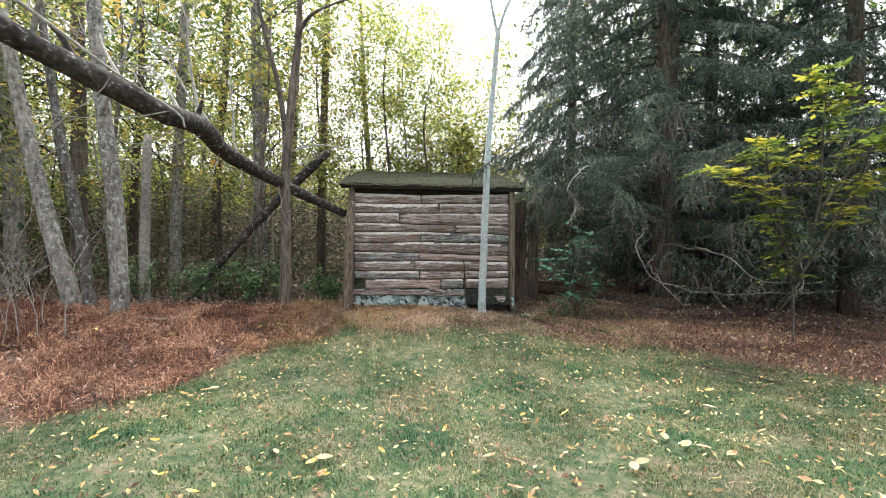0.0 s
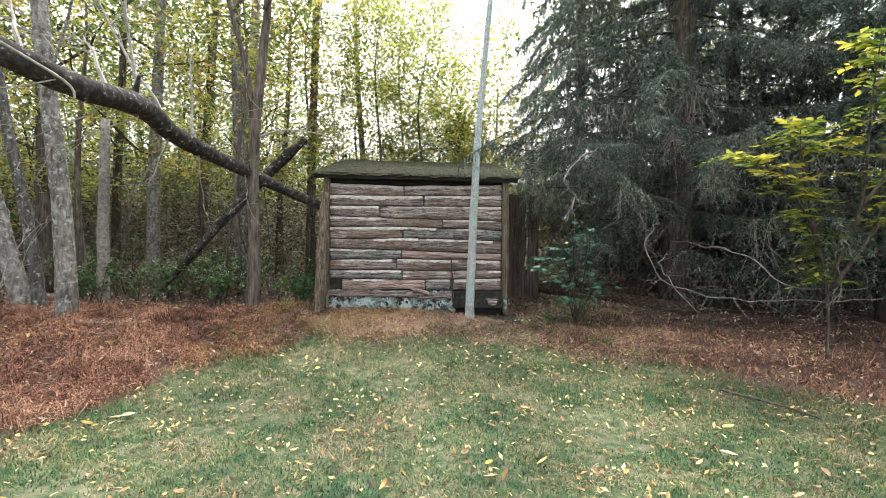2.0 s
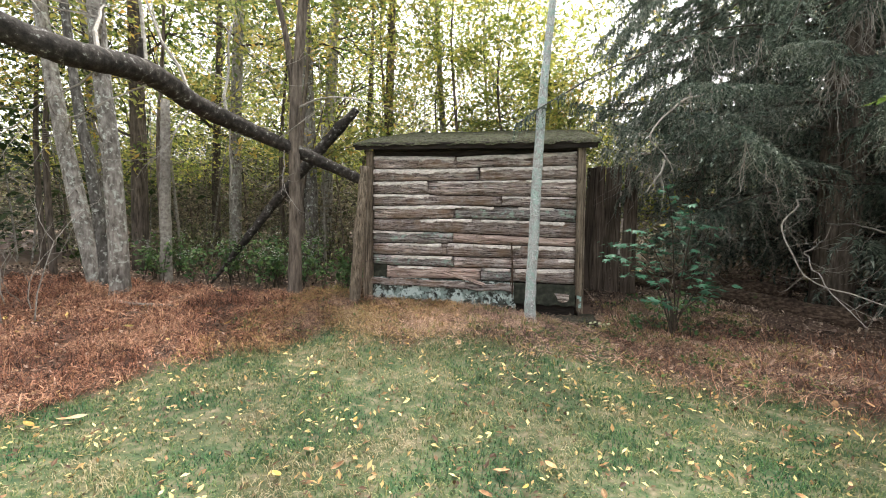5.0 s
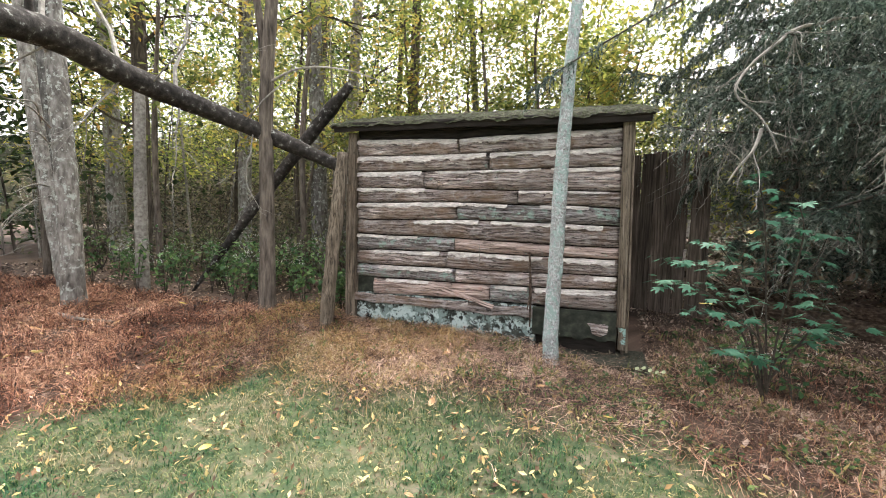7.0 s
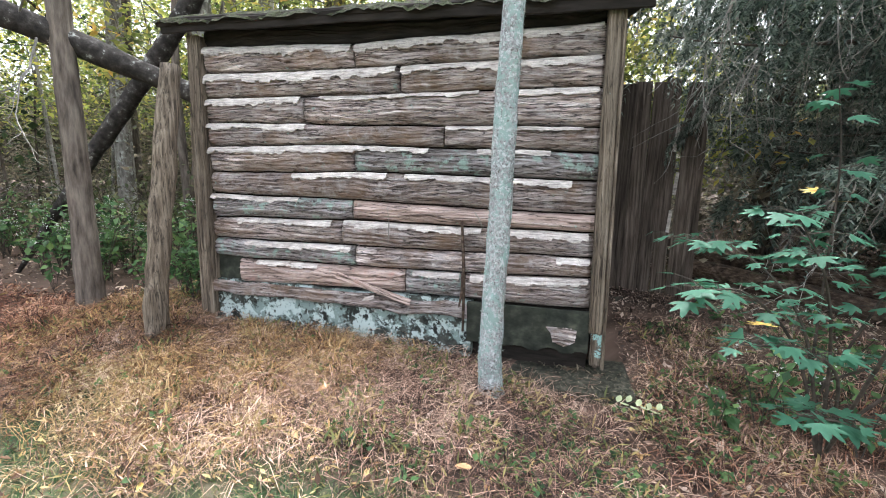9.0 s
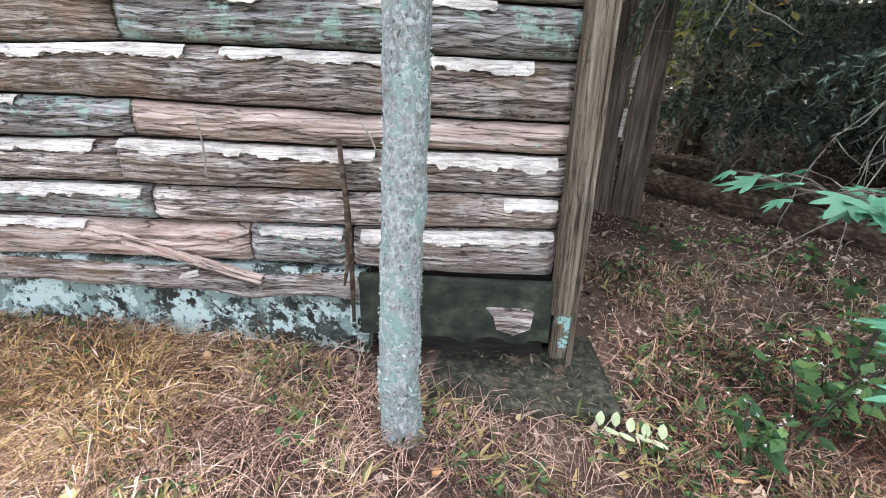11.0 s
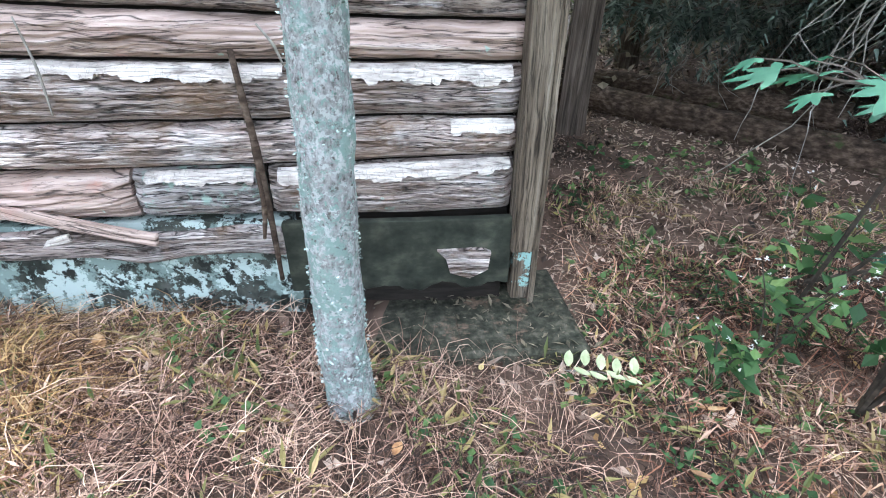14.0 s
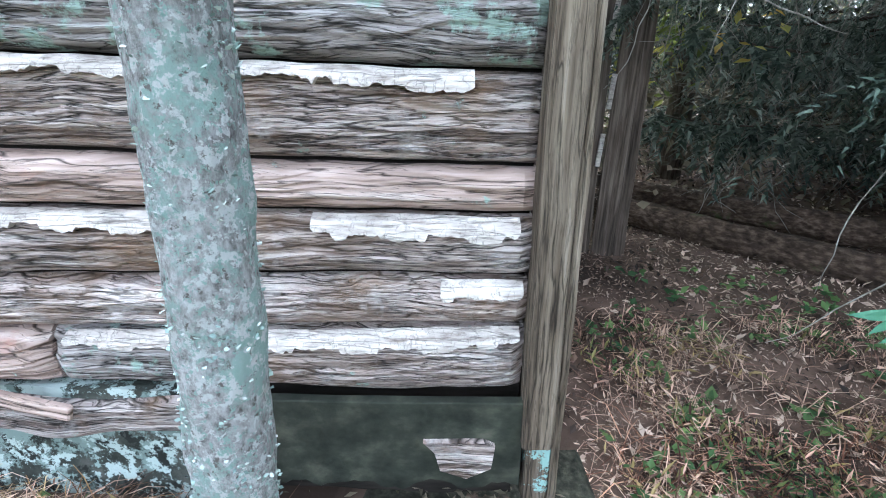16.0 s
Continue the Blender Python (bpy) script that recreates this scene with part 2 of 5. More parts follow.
M_leaf_yellow = leafmat("yellow_green_leaf", [(0.3, (0.165, 0.245, 0.07)), (0.5, (0.33, 0.38, 0.10)), (0.7, (0.53, 0.47, 0.11))], 0.3, 0.68)
M_leaf_green = leafmat("green_leaf", [(0.3, (0.035, 0.08, 0.02)), (0.5, (0.07, 0.13, 0.03)), (0.7, (0.16, 0.20, 0.04))])
M_leaf_mid = leafmat("autumn_leaf", [(0.3, (0.12, 0.18, 0.06)), (0.48, (0.25, 0.29, 0.09)), (0.6, (0.42, 0.385, 0.11)), (0.72, (0.46, 0.29, 0.075))], 0.3, 0.62)
# darker copy of the green leaf, with the wood's shade put into the colour
M_leaf_shade = leafmat("painted_shade_leaf", [(0.3, (0.02, 0.045, 0.018)), (0.7, (0.055, 0.085, 0.03))])
M_leaf_soft = leafmat("soft_green_leaf", [(0.3, (0.11, 0.15, 0.065)), (0.5, (0.21, 0.24, 0.10)), (0.7, (0.34, 0.31, 0.13))], 0.3, 0.5)
M_thicket = leafmat("dim_brush", [(0.3, (0.08, 0.072, 0.053)), (0.5, (0.155, 0.135, 0.098)), (0.7, (0.26, 0.215, 0.155))])
M_dull = leafmat("dull_green_leaf", [(0.3, (0.055, 0.075, 0.033)), (0.5, (0.115, 0.135, 0.062)), (0.7, (0.22, 0.21, 0.11))])
M_weed = leafmat("weed_leaf", [(0.3, (0.045, 0.115, 0.045)), (0.5, (0.09, 0.18, 0.065)), (0.7, (0.17, 0.25, 0.085))], 0.35, 0.35)
M_grass_leaf = leafmat("turning_grass_leaf", [(0.3, (0.09, 0.15, 0.05)), (0.45, (0.20, 0.22, 0.08)), (0.58, (0.34, 0.27, 0.11)), (0.72, (0.44, 0.33, 0.17))], 0.35, 0.3)
M_sap_leaf = leafmat("sapling_leaf", [(0.3, (0.12, 0.20, 0.045)), (0.5, (0.24, 0.31, 0.06)), (0.7, (0.48, 0.42, 0.07))], 0.35, 0.55)
M_lichen_flake = leafmat("lichen_flake", [(0.3, (0.28, 0.38, 0.355)), (0.5, (0.42, 0.53, 0.50)), (0.7, (0.58, 0.62, 0.61))], 0.25, 0.1, 0.5, 9.0)
M_maple = leafmat("blue_green_leaf", [(0.3, (0.03, 0.115, 0.07)), (0.5, (0.055, 0.165, 0.10)), (0.7, (0.10, 0.24, 0.15))], 0.35, 0.3, 0.3, 9.0)
M_needle = leafmat("spruce_needles", [(0.3, (0.05, 0.08, 0.066)), (0.5, (0.108, 0.146, 0.118)), (0.75, (0.235, 0.255, 0.22))], 0.5, 0.2)
M_lawn = leafmat("lawn_blade", [(0.30, (0.012, 0.07, 0.03)), (0.41, (0.032, 0.115, 0.04)), (0.50, (0.085, 0.15, 0.05)), (0.57, (0.19, 0.185, 0.075)), (0.66, (0.29, 0.245, 0.15)), (0.76, (0.36, 0.30, 0.21))], 0.4, 0.2, 0.24, 1.5)
M_dry_red = leafmat("russet_dry_grass", [(0.28, (0.042, 0.017, 0.011)), (0.42, (0.15, 0.062, 0.038)), (0.56, (0.29, 0.132, 0.083)), (0.74, (0.52, 0.32, 0.215))], 0.4, 0.2, 0.45)
M_dry_gold = leafmat("golden_dry_grass", [(0.28, (0.035, 0.018, 0.011)), (0.42, (0.145, 0.075, 0.035)), (0.55, (0.32, 0.18, 0.085)), (0.67, (0.45, 0.30, 0.13)), (0.8, (0.52, 0.43, 0.26))], 0.4, 0.2, 0.35)
M_dry_pink = leafmat("pinkish_dry_stems", [(0.28, (0.028, 0.015, 0.011)), (0.43, (0.14, 0.078, 0.056)), (0.56, (0.345, 0.205, 0.152)), (0.75, (0.62, 0.45, 0.345))], 0.4, 0.15, 0.5)
M_litter = leafmat("brown_leaf_litter", [(0.3, (0.045, 0.028, 0.021)), (0.46, (0.165, 0.105, 0.08)), (0.58, (0.31, 0.215, 0.168)), (0.75, (0.50, 0.40, 0.33))], 0.5, 0.1, 0.5)
M_fallen_small = leafmat("small_fallen_leaf", [(0.28, (0.09, 0.045, 0.025)), (0.42, (0.24, 0.13, 0.065)), (0.56, (0.42, 0.26, 0.10)), (0.75, (0.58, 0.47, 0.22))], 0.35, 0.15, 0.6)
M_fallen = mat("fallen_leaf_yellow", [(0.35, (0.40, 0.21, 0.06)), (0.5, (0.48, 0.35, 0.08)), (0.65, (0.52, 0.45, 0.2))], (14, 14, 14), 4, 0.6, 0.2, 0.004, "object", 0.4, 40.0, 0.2)
M_fallen_tan = mat("fallen_leaf_tan", [(0.3, (0.16, 0.08, 0.04)), (0.5, (0.36, 0.205, 0.10)), (0.7, (0.58, 0.43, 0.26))], (14, 14, 14), 4, 0.6, 0.2, 0.004, "object", 0.5, 40.0, 0.2)
M_flower = mat("white_petal", [(0.3, (0.7, 0.7, 0.68)), (0.7, (0.85, 0.85, 0.83))], (20, 20, 20), 3, 0.6, 0.1)
M_pale_leaf = mat("pale_wilted_leaf", [(0.3, (0.34, 0.40, 0.22)), (0.7, (0.55, 0.58, 0.38))], (20, 20, 20), 4, 0.6, 0.2, 0.003, "object", 0.12)
M_cream = mat("cream_dead_leaf", [(0.3, (0.30, 0.22, 0.12)), (0.5, (0.45, 0.37, 0.21)), (0.7, (0.55, 0.49, 0.31))], (16, 16, 16), 4, 0.6, 0.2, 0.003, "object", 0.25)
# near-black: the darkness deep in the wood is put into this colour
M_far = mat("far_woods_shade", [(0.35, (0.012, 0.014, 0.009)), (0.5, (0.03, 0.03, 0.018)), (0.65, (0.07, 0.062, 0.03))], (0.8, 0.8, 0.5), 10, 0.95, 0.0, 0.1, "", 0.2, 0.2, 0.4)

# ---- helpers for meshes ----


def part(name, bm, material, parent=None, label=""):
    me = bpy.data.meshes.new(name)
    bm.to_mesh(me)
    bm.free()
    me.materials.append(material)
    ob = new(name, me)
    if parent is not None:
        ob.parent = parent
    return tagged(ob, label)


def tri_mesh(name, verts, tris, material, parent=None, smooth=False):
    """One mesh object from arrays of corners and triangles."""
    verts, tris = np.asarray(verts, dtype=np.float32).reshape(-1, 3), np.asarray(tris, dtype=np.int32).reshape(-1, 3)
    me = bpy.data.meshes.new(name)
    me.vertices.add(len(verts))
    me.vertices.foreach_set("co", verts.ravel())
    me.loops.add(tris.size)
    me.loops.foreach_set("vertex_index", tris.ravel())
    me.polygons.add(len(tris))
    me.polygons.foreach_set("loop_start", np.arange(0, tris.size, 3, dtype=np.int32))
    me.update(calc_edges=True)
    me.polygons.foreach_set("use_smooth", np.full(len(tris), smooth))
    me.materials.append(material)
    ob = new(name, me)
    if parent is not None:
        ob.parent = parent
    return ob


def thing(name, label, category, group="", place=None, kind=""):
    ob = new(name)
    ob.empty_display_size = 0.1
    if place is not None:
        ob.matrix_world = place
    return tagged(ob, label, category, group, kind)


class Soup:
    """Collects corners and triangles of many pieces for one mesh."""

    def __init__(self):
        self.v, self.t, self.n = [], [], 0

    def add(self, v, t):
        v = np.asarray(v, dtype=np.float32).reshape(-1, 3)
        self.v.append(v)
        self.t.append(np.asarray(t, dtype=np.int32).reshape(-1, 3) + self.n)
        self.n += len(v)

    def put(self, name, material, parent=None, smooth=False):
        ob = tri_mesh(name, np.concatenate(self.v), np.concatenate(self.t), material, parent, smooth)
        return tagged(ob, "", "", "", "stuff" if name in ("leaves", "flowers", "twig_spray", "stem", "branches") else "")


def smooth_line(pts, steps=6):
    """Catmull-Rom through the points."""
    p = [Vector(q) for q in pts]
    p = [2 * p[0] - p[1]] + p + [2 * p[-1] - p[-2]]
    out = []
    for i in range(1, len(p) - 2):
        for k in range(steps):
            t = k / steps
            a, b, c, d = p[i - 1], p[i], p[i + 1], p[i + 2]
            out.append(0.5 * (2 * b + (c - a) * t + (2 * a - 5 * b + 4 * c - d) * t * t + (3 * b - a - 3 * c + d) * t ** 3))
    out.append(p[-2])
    return out


def tube(pts, radii, seg=10, rough=0.0, freq=6.0):
    """Corners and triangles of a closed tapering tube along the points, with a lumpy skin."""
    n = len(pts)
    radii = np.interp(np.linspace(0, 1, n), np.linspace(0, 1, len(radii)), radii)
    v, t = [], []
    side = None
    for i, p in enumerate(pts):
        d = (Vector(pts[min(i + 1, n - 1)]) - Vector(pts[max(i - 1, 0)])).normalized()
        if side is None:
            side = d.orthogonal().normalized()
        side = (side - d * side.dot(d)).normalized()
        up = d.cross(side)
        for k in range(seg):
            a = 2 * math.pi * k / seg
            o = side * math.cos(a) + up * math.sin(a)
            r = radii[i]
            if rough:
                r *= 1 + rough * noise.noise(Vector(p) * freq + o * 1.7) + 0.4 * rough * noise.noise(Vector(p) * freq * 5 + o * 7)
            v.append(Vector(p) + o * r)
    for i in range(n - 1):
        for k in range(seg):
            a, b = i * seg + k, i * seg + (k + 1) % seg
            t += [(a, b, b + seg), (a, b + seg, a + seg)]
    v += [Vector(pts[0]), Vector(pts[-1])]
    for k in range(seg):
        t.append((len(v) - 2, (k + 1) % seg, k))
        t.append((len(v) - 1, (n - 1) * seg + k, (n - 1) * seg + (k + 1) % seg))
    return v, t


rng = np.random.default_rng(7)


def leaf_array(centres, size, spread=0.5, droop=0.3, width=0.45, r=rng):
    """Folded, pointed leaves at the centres: corners and triangles."""
    c = np.asarray(centres, dtype=np.float32).reshape(-1, 3)
    n = len(c)
    s = size * r.uniform(1 - spread, 1 + spread, n)[:, None]
    yaw = r.uniform(0, 2 * np.pi, n)
    pit = r.normal(-droop, 0.5, n)
    d = np.stack([np.cos(yaw) * np.cos(pit), np.sin(yaw) * np.cos(pit), np.sin(pit)], 1)
    q = r.normal(0, 0.4, n)
    side = np.stack([-np.sin(yaw), np.cos(yaw), q], 1)
    side -= d * (side * d).sum(1)[:, None]
    side /= np.linalg.norm(side, axis=1)[:, None]
    up = np.cross(d, side)
    w = s * width * 0.5
    a, b = c, c + d * s
    e = c + d * s * 0.45 + side * w + up * s * 0.06
    f = c + d * s * 0.45 - side * w + up * s * 0.06
    v = np.stack([a, e, b, f], 1).reshape(-1, 3)
    i = np.arange(n)[:, None] * 4
    t = np.concatenate([i + np.array([[0, 1, 2]]), i + np.array([[0, 2, 3]])], 1).reshape(-1, 3)
    return v, t


def blade_array(base, height, width, lean, r=rng):
    """Bent grass blades: two segments each."""
    p = np.asarray(base, dtype=np.float32).reshape(-1, 3)
    n = len(p)
    h = (np.asarray(height) * r.uniform(0.5, 1.4, n))[:, None]
    a = r.uniform(0, 2 * np.pi, n)
    ln = np.abs(r.normal(lean, lean * 0.5, n))[:, None]
    d = np.stack([np.cos(a), np.sin(a), np.zeros(n)], 1)
    s = np.stack([-np.sin(a), np.cos(a), np.zeros(n)], 1) * (np.asarray(width) * r.uniform(0.6, 1.4, n))[:, None] * 0.5
    z = np.array([[0, 0, 1.0]])
    m = p + d * h * ln * 0.45 + z * h * 0.65
    tip = p + d * h * ln * 1.25 + z * h * np.clip(1.05 - 0.35 * ln, 0.15, 1.0)
    v = np.stack([p - s, p + s, m + s * 0.8, m - s * 0.8, tip], 1).reshape(-1, 3)
    i = np.arange(n)[:, None] * 5
    t = np.concatenate([i + np.array([[0, 1, 2]]), i + np.array([[0, 2, 3]]), i + np.array([[3, 2, 4]])], 1).reshape(-1, 3)
    return v, t


def box(bm, cx, cy, cz, sx, sy, sz, m=None):
    mm = Matrix.Translation((cx, cy, cz)) @ Matrix.Diagonal((sx, sy, sz, 1))
    return bmesh.ops.create_cube(bm, size=1, matrix=(m @ mm) if m is not None else mm)["verts"]


def worn_box(sx, sy, sz, cuts=6, amount=0.004, bevel=0.006, seed=0.0, axis=2):
    """A sawn board centred on the origin: bevelled, cut along its length and roughened."""
    bm = bmesh.new()
    box(bm, 0, 0, 0, sx, sy, sz)
    ed = [e for e in bm.edges if abs((e.verts[0].co - e.verts[1].co)[axis]) > 0.5 * (sx, sy, sz)[axis]]
    bmesh.ops.subdivide_edges(bm, edges=ed, cuts=cuts)
    bmesh.ops.bevel(bm, geom=[e for e in bm.edges if e.calc_face_angle(0) > 1], offset=bevel, segments=1, affect="EDGES")
    for v in bm.verts:
        v.co += noise.noise_vector(v.co * 5 + Vector((seed, seed * 2, 0))) * amount
    return bm


# ---- ground ----


def step(a, b, x):
    t = np.clip((np.asarray(x, dtype=float) - a) / (b - a), 0, 1)
    return t * t * (3 - 2 * t)


def ground_z(x, y):
    x, y = np.asarray(x, dtype=float), np.asarray(y, dtype=float)
    rise = np.interp(x, [-6, -2, 0, 1, 1.8, 2.5, 5], [0.38, 0.36, 0.34, 0.32, 0.18, 0.13, 0.15])
    back = step(8.6, 11.0, y)
    z = -0.10 + (rise * (1 - back) + 0.30 * back) * step(4.8, 8.3, y)
    far = step(14, 40, np.hypot(x, y - 6))
    z = z + 0.02 * np.sin(x * 1.3 + 0.7) * np.cos(y * 1.1) + 0.012 * np.sin(x * 3.1 + y * 2.3)
    return z * (1 - far) + far * 0.1


def lawn_edge(x):
    """The y at which the mown lawn ends."""
    x = np.asarray(x, dtype=float)
    return np.interp(x, [-9, -6, -4, -2.9, -2.4, -2.0, -1.2, 0.3, 1.3, 2.3, 3, 4, 4.6, 5.2, 8, 12], [2.2, 3.0, 3.75, 4.7, 6.0, 6.7, 7.35, 7.5, 7.4, 7.2, 6.95, 6.4, 5.7, 5.1, 4.4, 3.9]) + 0.18 * np.sin(x * 4.1) + 0.1 * np.sin(x * 9.7 + 1)


_a = np.linspace(-1, 1, 171)
gx = 90 * _a ** 5 + 12 * _a
gy = 7 + 90 * _a ** 5 + 12 * _a
GX, GY = np.meshgrid(gx, gy)
gv = np.stack([GX, GY, ground_z(GX, GY)], 2).reshape(-1, 3)
k = len(gx)
ii = (np.arange(k - 1)[:, None] * k + np.arange(k - 1)[None, :]).ravel()
gt = np.concatenate([np.stack([ii, ii + 1, ii + k + 1], 1), np.stack([ii, ii + k + 1, ii + k], 1)])
M_ground = mat("lawn_soil", [(0.32, (0.03, 0.055, 0.026)), (0.48, (0.068, 0.09, 0.043)), (0.59, (0.13, 0.12, 0.075)), (0.72, (0.22, 0.18, 0.13))], (9, 9, 9), 9, 0.95, 0.6, 0.02, "", 0.2, 0.6, 0.3)
ground = tagged(tri_mesh("ground", gv, gt, M_ground, None, True), "mown lawn giving way to brown woodland leaf litter", "ground", "", "structure")
wt = ground.data.attributes.new("litter", "FLOAT", "POINT")
wt.data.foreach_set("value", step(-0.3, 0.5, gv[:, 1] - lawn_edge(gv[:, 0])).astype(np.float32))
_n, _l = M_ground.node_tree.nodes, M_ground.node_tree.links
_b = _n["Principled BSDF"]
_old = _b.inputs["Base Color"].links[0].from_socket
_at, _mx, _nz, _rp = _n.new("ShaderNodeAttribute"), _n.new("ShaderNodeMix"), _n.new("ShaderNodeTexNoise"), _n.new("ShaderNodeValToRGB")
_at.attribute_name = "litter"
_nz.inputs["Scale"].default_value, _nz.inputs["Detail"].default_value = 22.0, 8.0
_rp.color_ramp.elements[0].position, _rp.color_ramp.elements[0].color = 0.35, (0.034, 0.022, 0.017, 1)
_rp.color_ramp.elements[1].position, _rp.color_ramp.elements[1].color = 0.7, (0.185, 0.125, 0.097, 1)
_mx.data_type = "RGBA"
_l.new(_nz.outputs["Fac"], _rp.inputs[0])
_l.new(_at.outputs["Fac"], _mx.inputs[0])
_l.new(_old, _mx.inputs[6])
_l.new(_rp.outputs[0], _mx.inputs[7])
_l.new(_mx.outputs[2], _b.inputs["Base Color"])

# ---- log shed ----
SHED = pose(0.05, 9.013, 0, 0, 0, 2.35)
shed = thing("log_shed", "small weathered shed clad in bark slab logs with a mossy roof", "shed", "", SHED)
BX = [-1.55, -0.25, 1.55]
BOUND = [(2.487, 2.46, 2.516), (2.282, 2.285, 2.32), (2.09, 2.105, 2.125), (1.912, 1.892, 1.875), (1.724, 1.747, 1.712), (1.526, 1.545, 1.526),
         (1.347, 1.335, 1.295), (1.151, 1.18, 1.174), (0.976, 0.985, 0.998), (0.825, 0.815, 0.86), (0.60, 0.64, 0.633)]
XL, XR = -1.51, 1.52


def bound(k, x):
    if k < 0:
        return 2.62
    return float(np.interp(x, BX, BOUND[k])) + 0.009 * noise.noise((x * 2.2, k * 7.3, 0)) + 0.004 * noise.noise((x * 9, k * 3.3, 5))


def log_piece(row, x0, x1, material, depth=0.075, seed=0.0, name="log"):
    """A half-round slab of wood with its bark, lying along the wall."""
    nu, nv = max(8, int((x1 - x0) / 0.018)), 42
    v, t = [], []
    for i in range(nu + 1):
        u = i / nu
        x = x0 + (x1 - x0) * u
        zt, zb = bound(row - 1, x) - 0.004, bound(row, x) + 0.005
        end = min(1.0, 0.55 + 14 * min(u, 1 - u) * (x1 - x0))
        for j in range(nv + 1):
            w = j / nv
            z = zb + (zt - zb) * w
            prof = max(0.0, 1 - abs(2 * w - 1) ** 2.6) ** 0.55
            warp = 0.05 * noise.noise((x * 2.1, z * 3, seed)) + 0.02 * noise.noise((x * 7, z * 9, seed + 3))
            fib = noise.noise((x * 1.6 + seed, (z + warp) * 62, seed)) + 0.6 * noise.noise((x * 4 + seed, (z + warp) * 120, seed + 9))
            d = depth * prof * end * (0.9 + 0.25 * noise.noise((x * 1.7, seed, 1))) + (0.0115 * fib * min(1, prof * 1.5))
            v.append((x, -d - 0.006, z))
    for i in range(nu):
        for j in range(nv):
            a = i * (nv + 1) + j
            t += [(a, a + nv + 1, a + nv + 2), (a, a + nv + 2, a + 1)]
    n0 = len(v)
    v += [(p[0], 0.03, p[2]) for p in v[:nv + 1]] + [(p[0], 0.03, p[2]) for p in v[nu * (nv + 1):n0]]
    for j in range(nv):
        t += [(j, j + 1, n0 + j + 1), (j, n0 + j + 1, n0 + j)]
        a, b = nu * (nv + 1) + j, n0 + nv + 1 + j
        t += [(a, b, b + 1), (a, b + 1, a + 1)]
    return tri_mesh(name, v, t, material, shed, False)


def pale_strip(row, x0, x1, parent, hgt=0.052, seed=0.0, depth=0.07):
    """A pale torn strip along the top of a slab, with a ragged lower edge."""
    nu = max(6, int((x1 - x0) / 0.008))
    v, t = [], []
    for i in range(nu + 1):
        u = i / nu
        x = x0 + (x1 - x0) * u
        zt = bound(row - 1, x) - 0.002
        rag = noise.noise((x * 3, seed, 2)) * 0.55 + (0.28 if noise.noise((x * 9, seed, 7)) > 0.05 else -0.15) + 0.32 * noise.noise((x * 33, seed, 4)) + 0.22 * noise.noise((x * 95, seed, 4))
        h = hgt * max(0.22, 0.85 + 0.55 * rag) * min(1, 0.75 + 14 * min(u, 1 - u))
        hz = bound(row - 1, x) - bound(row, x)
        for w in (0, 0.33, 0.66, 1):
            z = zt - h * w
            q = 1 - (zt - z) / hz
            prof = max(0.0, 1 - abs(2 * q - 1) ** 2.6) ** 0.55
            d = 0.024 + depth * (0.30 + 0.66 * max(prof, w ** 0.7 * 0.8)) + 0.004 * noise.noise((x * 18, z * 30, seed))
            v.append((x, -d - 0.006, z))
        v.append((x, -0.012, zt - h))
    for i in range(nu):
        for j in range(4):
            a = i * 5 + j
            t += [(a, a + 5, a + 6), (a, a + 6, a + 1)]
    return tri_mesh("pale_strip", v, t, M_pale, parent)


ROWS_OF_LOGS = [
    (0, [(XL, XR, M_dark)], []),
    (1, [(XL, -0.23, M_log), (-0.22, XR, M_log)], [(XL, -0.24, 0.074), (-0.21, 1.48, 0.072)]),
    (2, [(XL, 0.12, M_log), (0.13, XR, M_log)], [(XL, 0.1, 0.074), (0.14, 1.48, 0.062)]),
    (3, [(XL, -0.65, M_log), (-0.64, XR, M_log)], [(XL, -0.66, 0.06), (-0.5, 0.7, 0.036), (0.8, 1.48, 0.05)]),
    (4, [(XL, 0.45, M_log), (0.46, XR, M_log)], [(XL, -0.62, 0.058), (0.47, 1.4, 0.036)]),
    (5, [(XL, -0.24, M_log), (-0.23, XR, M_log_blue)], [(XL, -0.2, 0.055), (-0.2, 0.35, 0.042), (0.7, 1.2, 0.036)]),
    (6, [(XL, XR, M_log)], [(-0.75, 0.03, 0.05), (0.17, 1.35, 0.045)]),
    (7, [(XL, -0.26, M_log_blue), (-0.25, XR, M_log_pink)], [(XL, -0.7, 0.045)]),
    (8, [(XL, -0.35, M_log), (-0.34, XR, M_log)], [(-1.25, -0.42, 0.05), (-0.32, 0.75, 0.05), (0.95, 1.48, 0.055)]),
    (9, [(XL, -0.24, M_log_blue), (-0.23, XR, M_log)], [(-1.2, -0.26, 0.05), (1.28, 1.5, 0.05)]),
    (10, [(-1.28, 0.17, M_log_pink), (0.18, 0.62, M_log_blue), (0.64, XR, M_log)], [(-1.1, -0.55, 0.04), (0.24, 0.6, 0.04), (0.68, 1.5, 0.055)]),
]
for row, pieces, strips in ROWS_OF_LOGS:
    made = []
    for q, (a, b, m) in enumerate(pieces):
        made.append((a, b, log_piece(row, a, b, m, 0.05 if row == 0 else 0.085, row * 3.7 + q * 1.9)))
    for s, (a, b, h) in enumerate(strips):
        host = next(o for p, q, o in made if p <= (a + b) / 2 <= q)
        pale_strip(row, a, b, host, h, row * 5.1 + s)

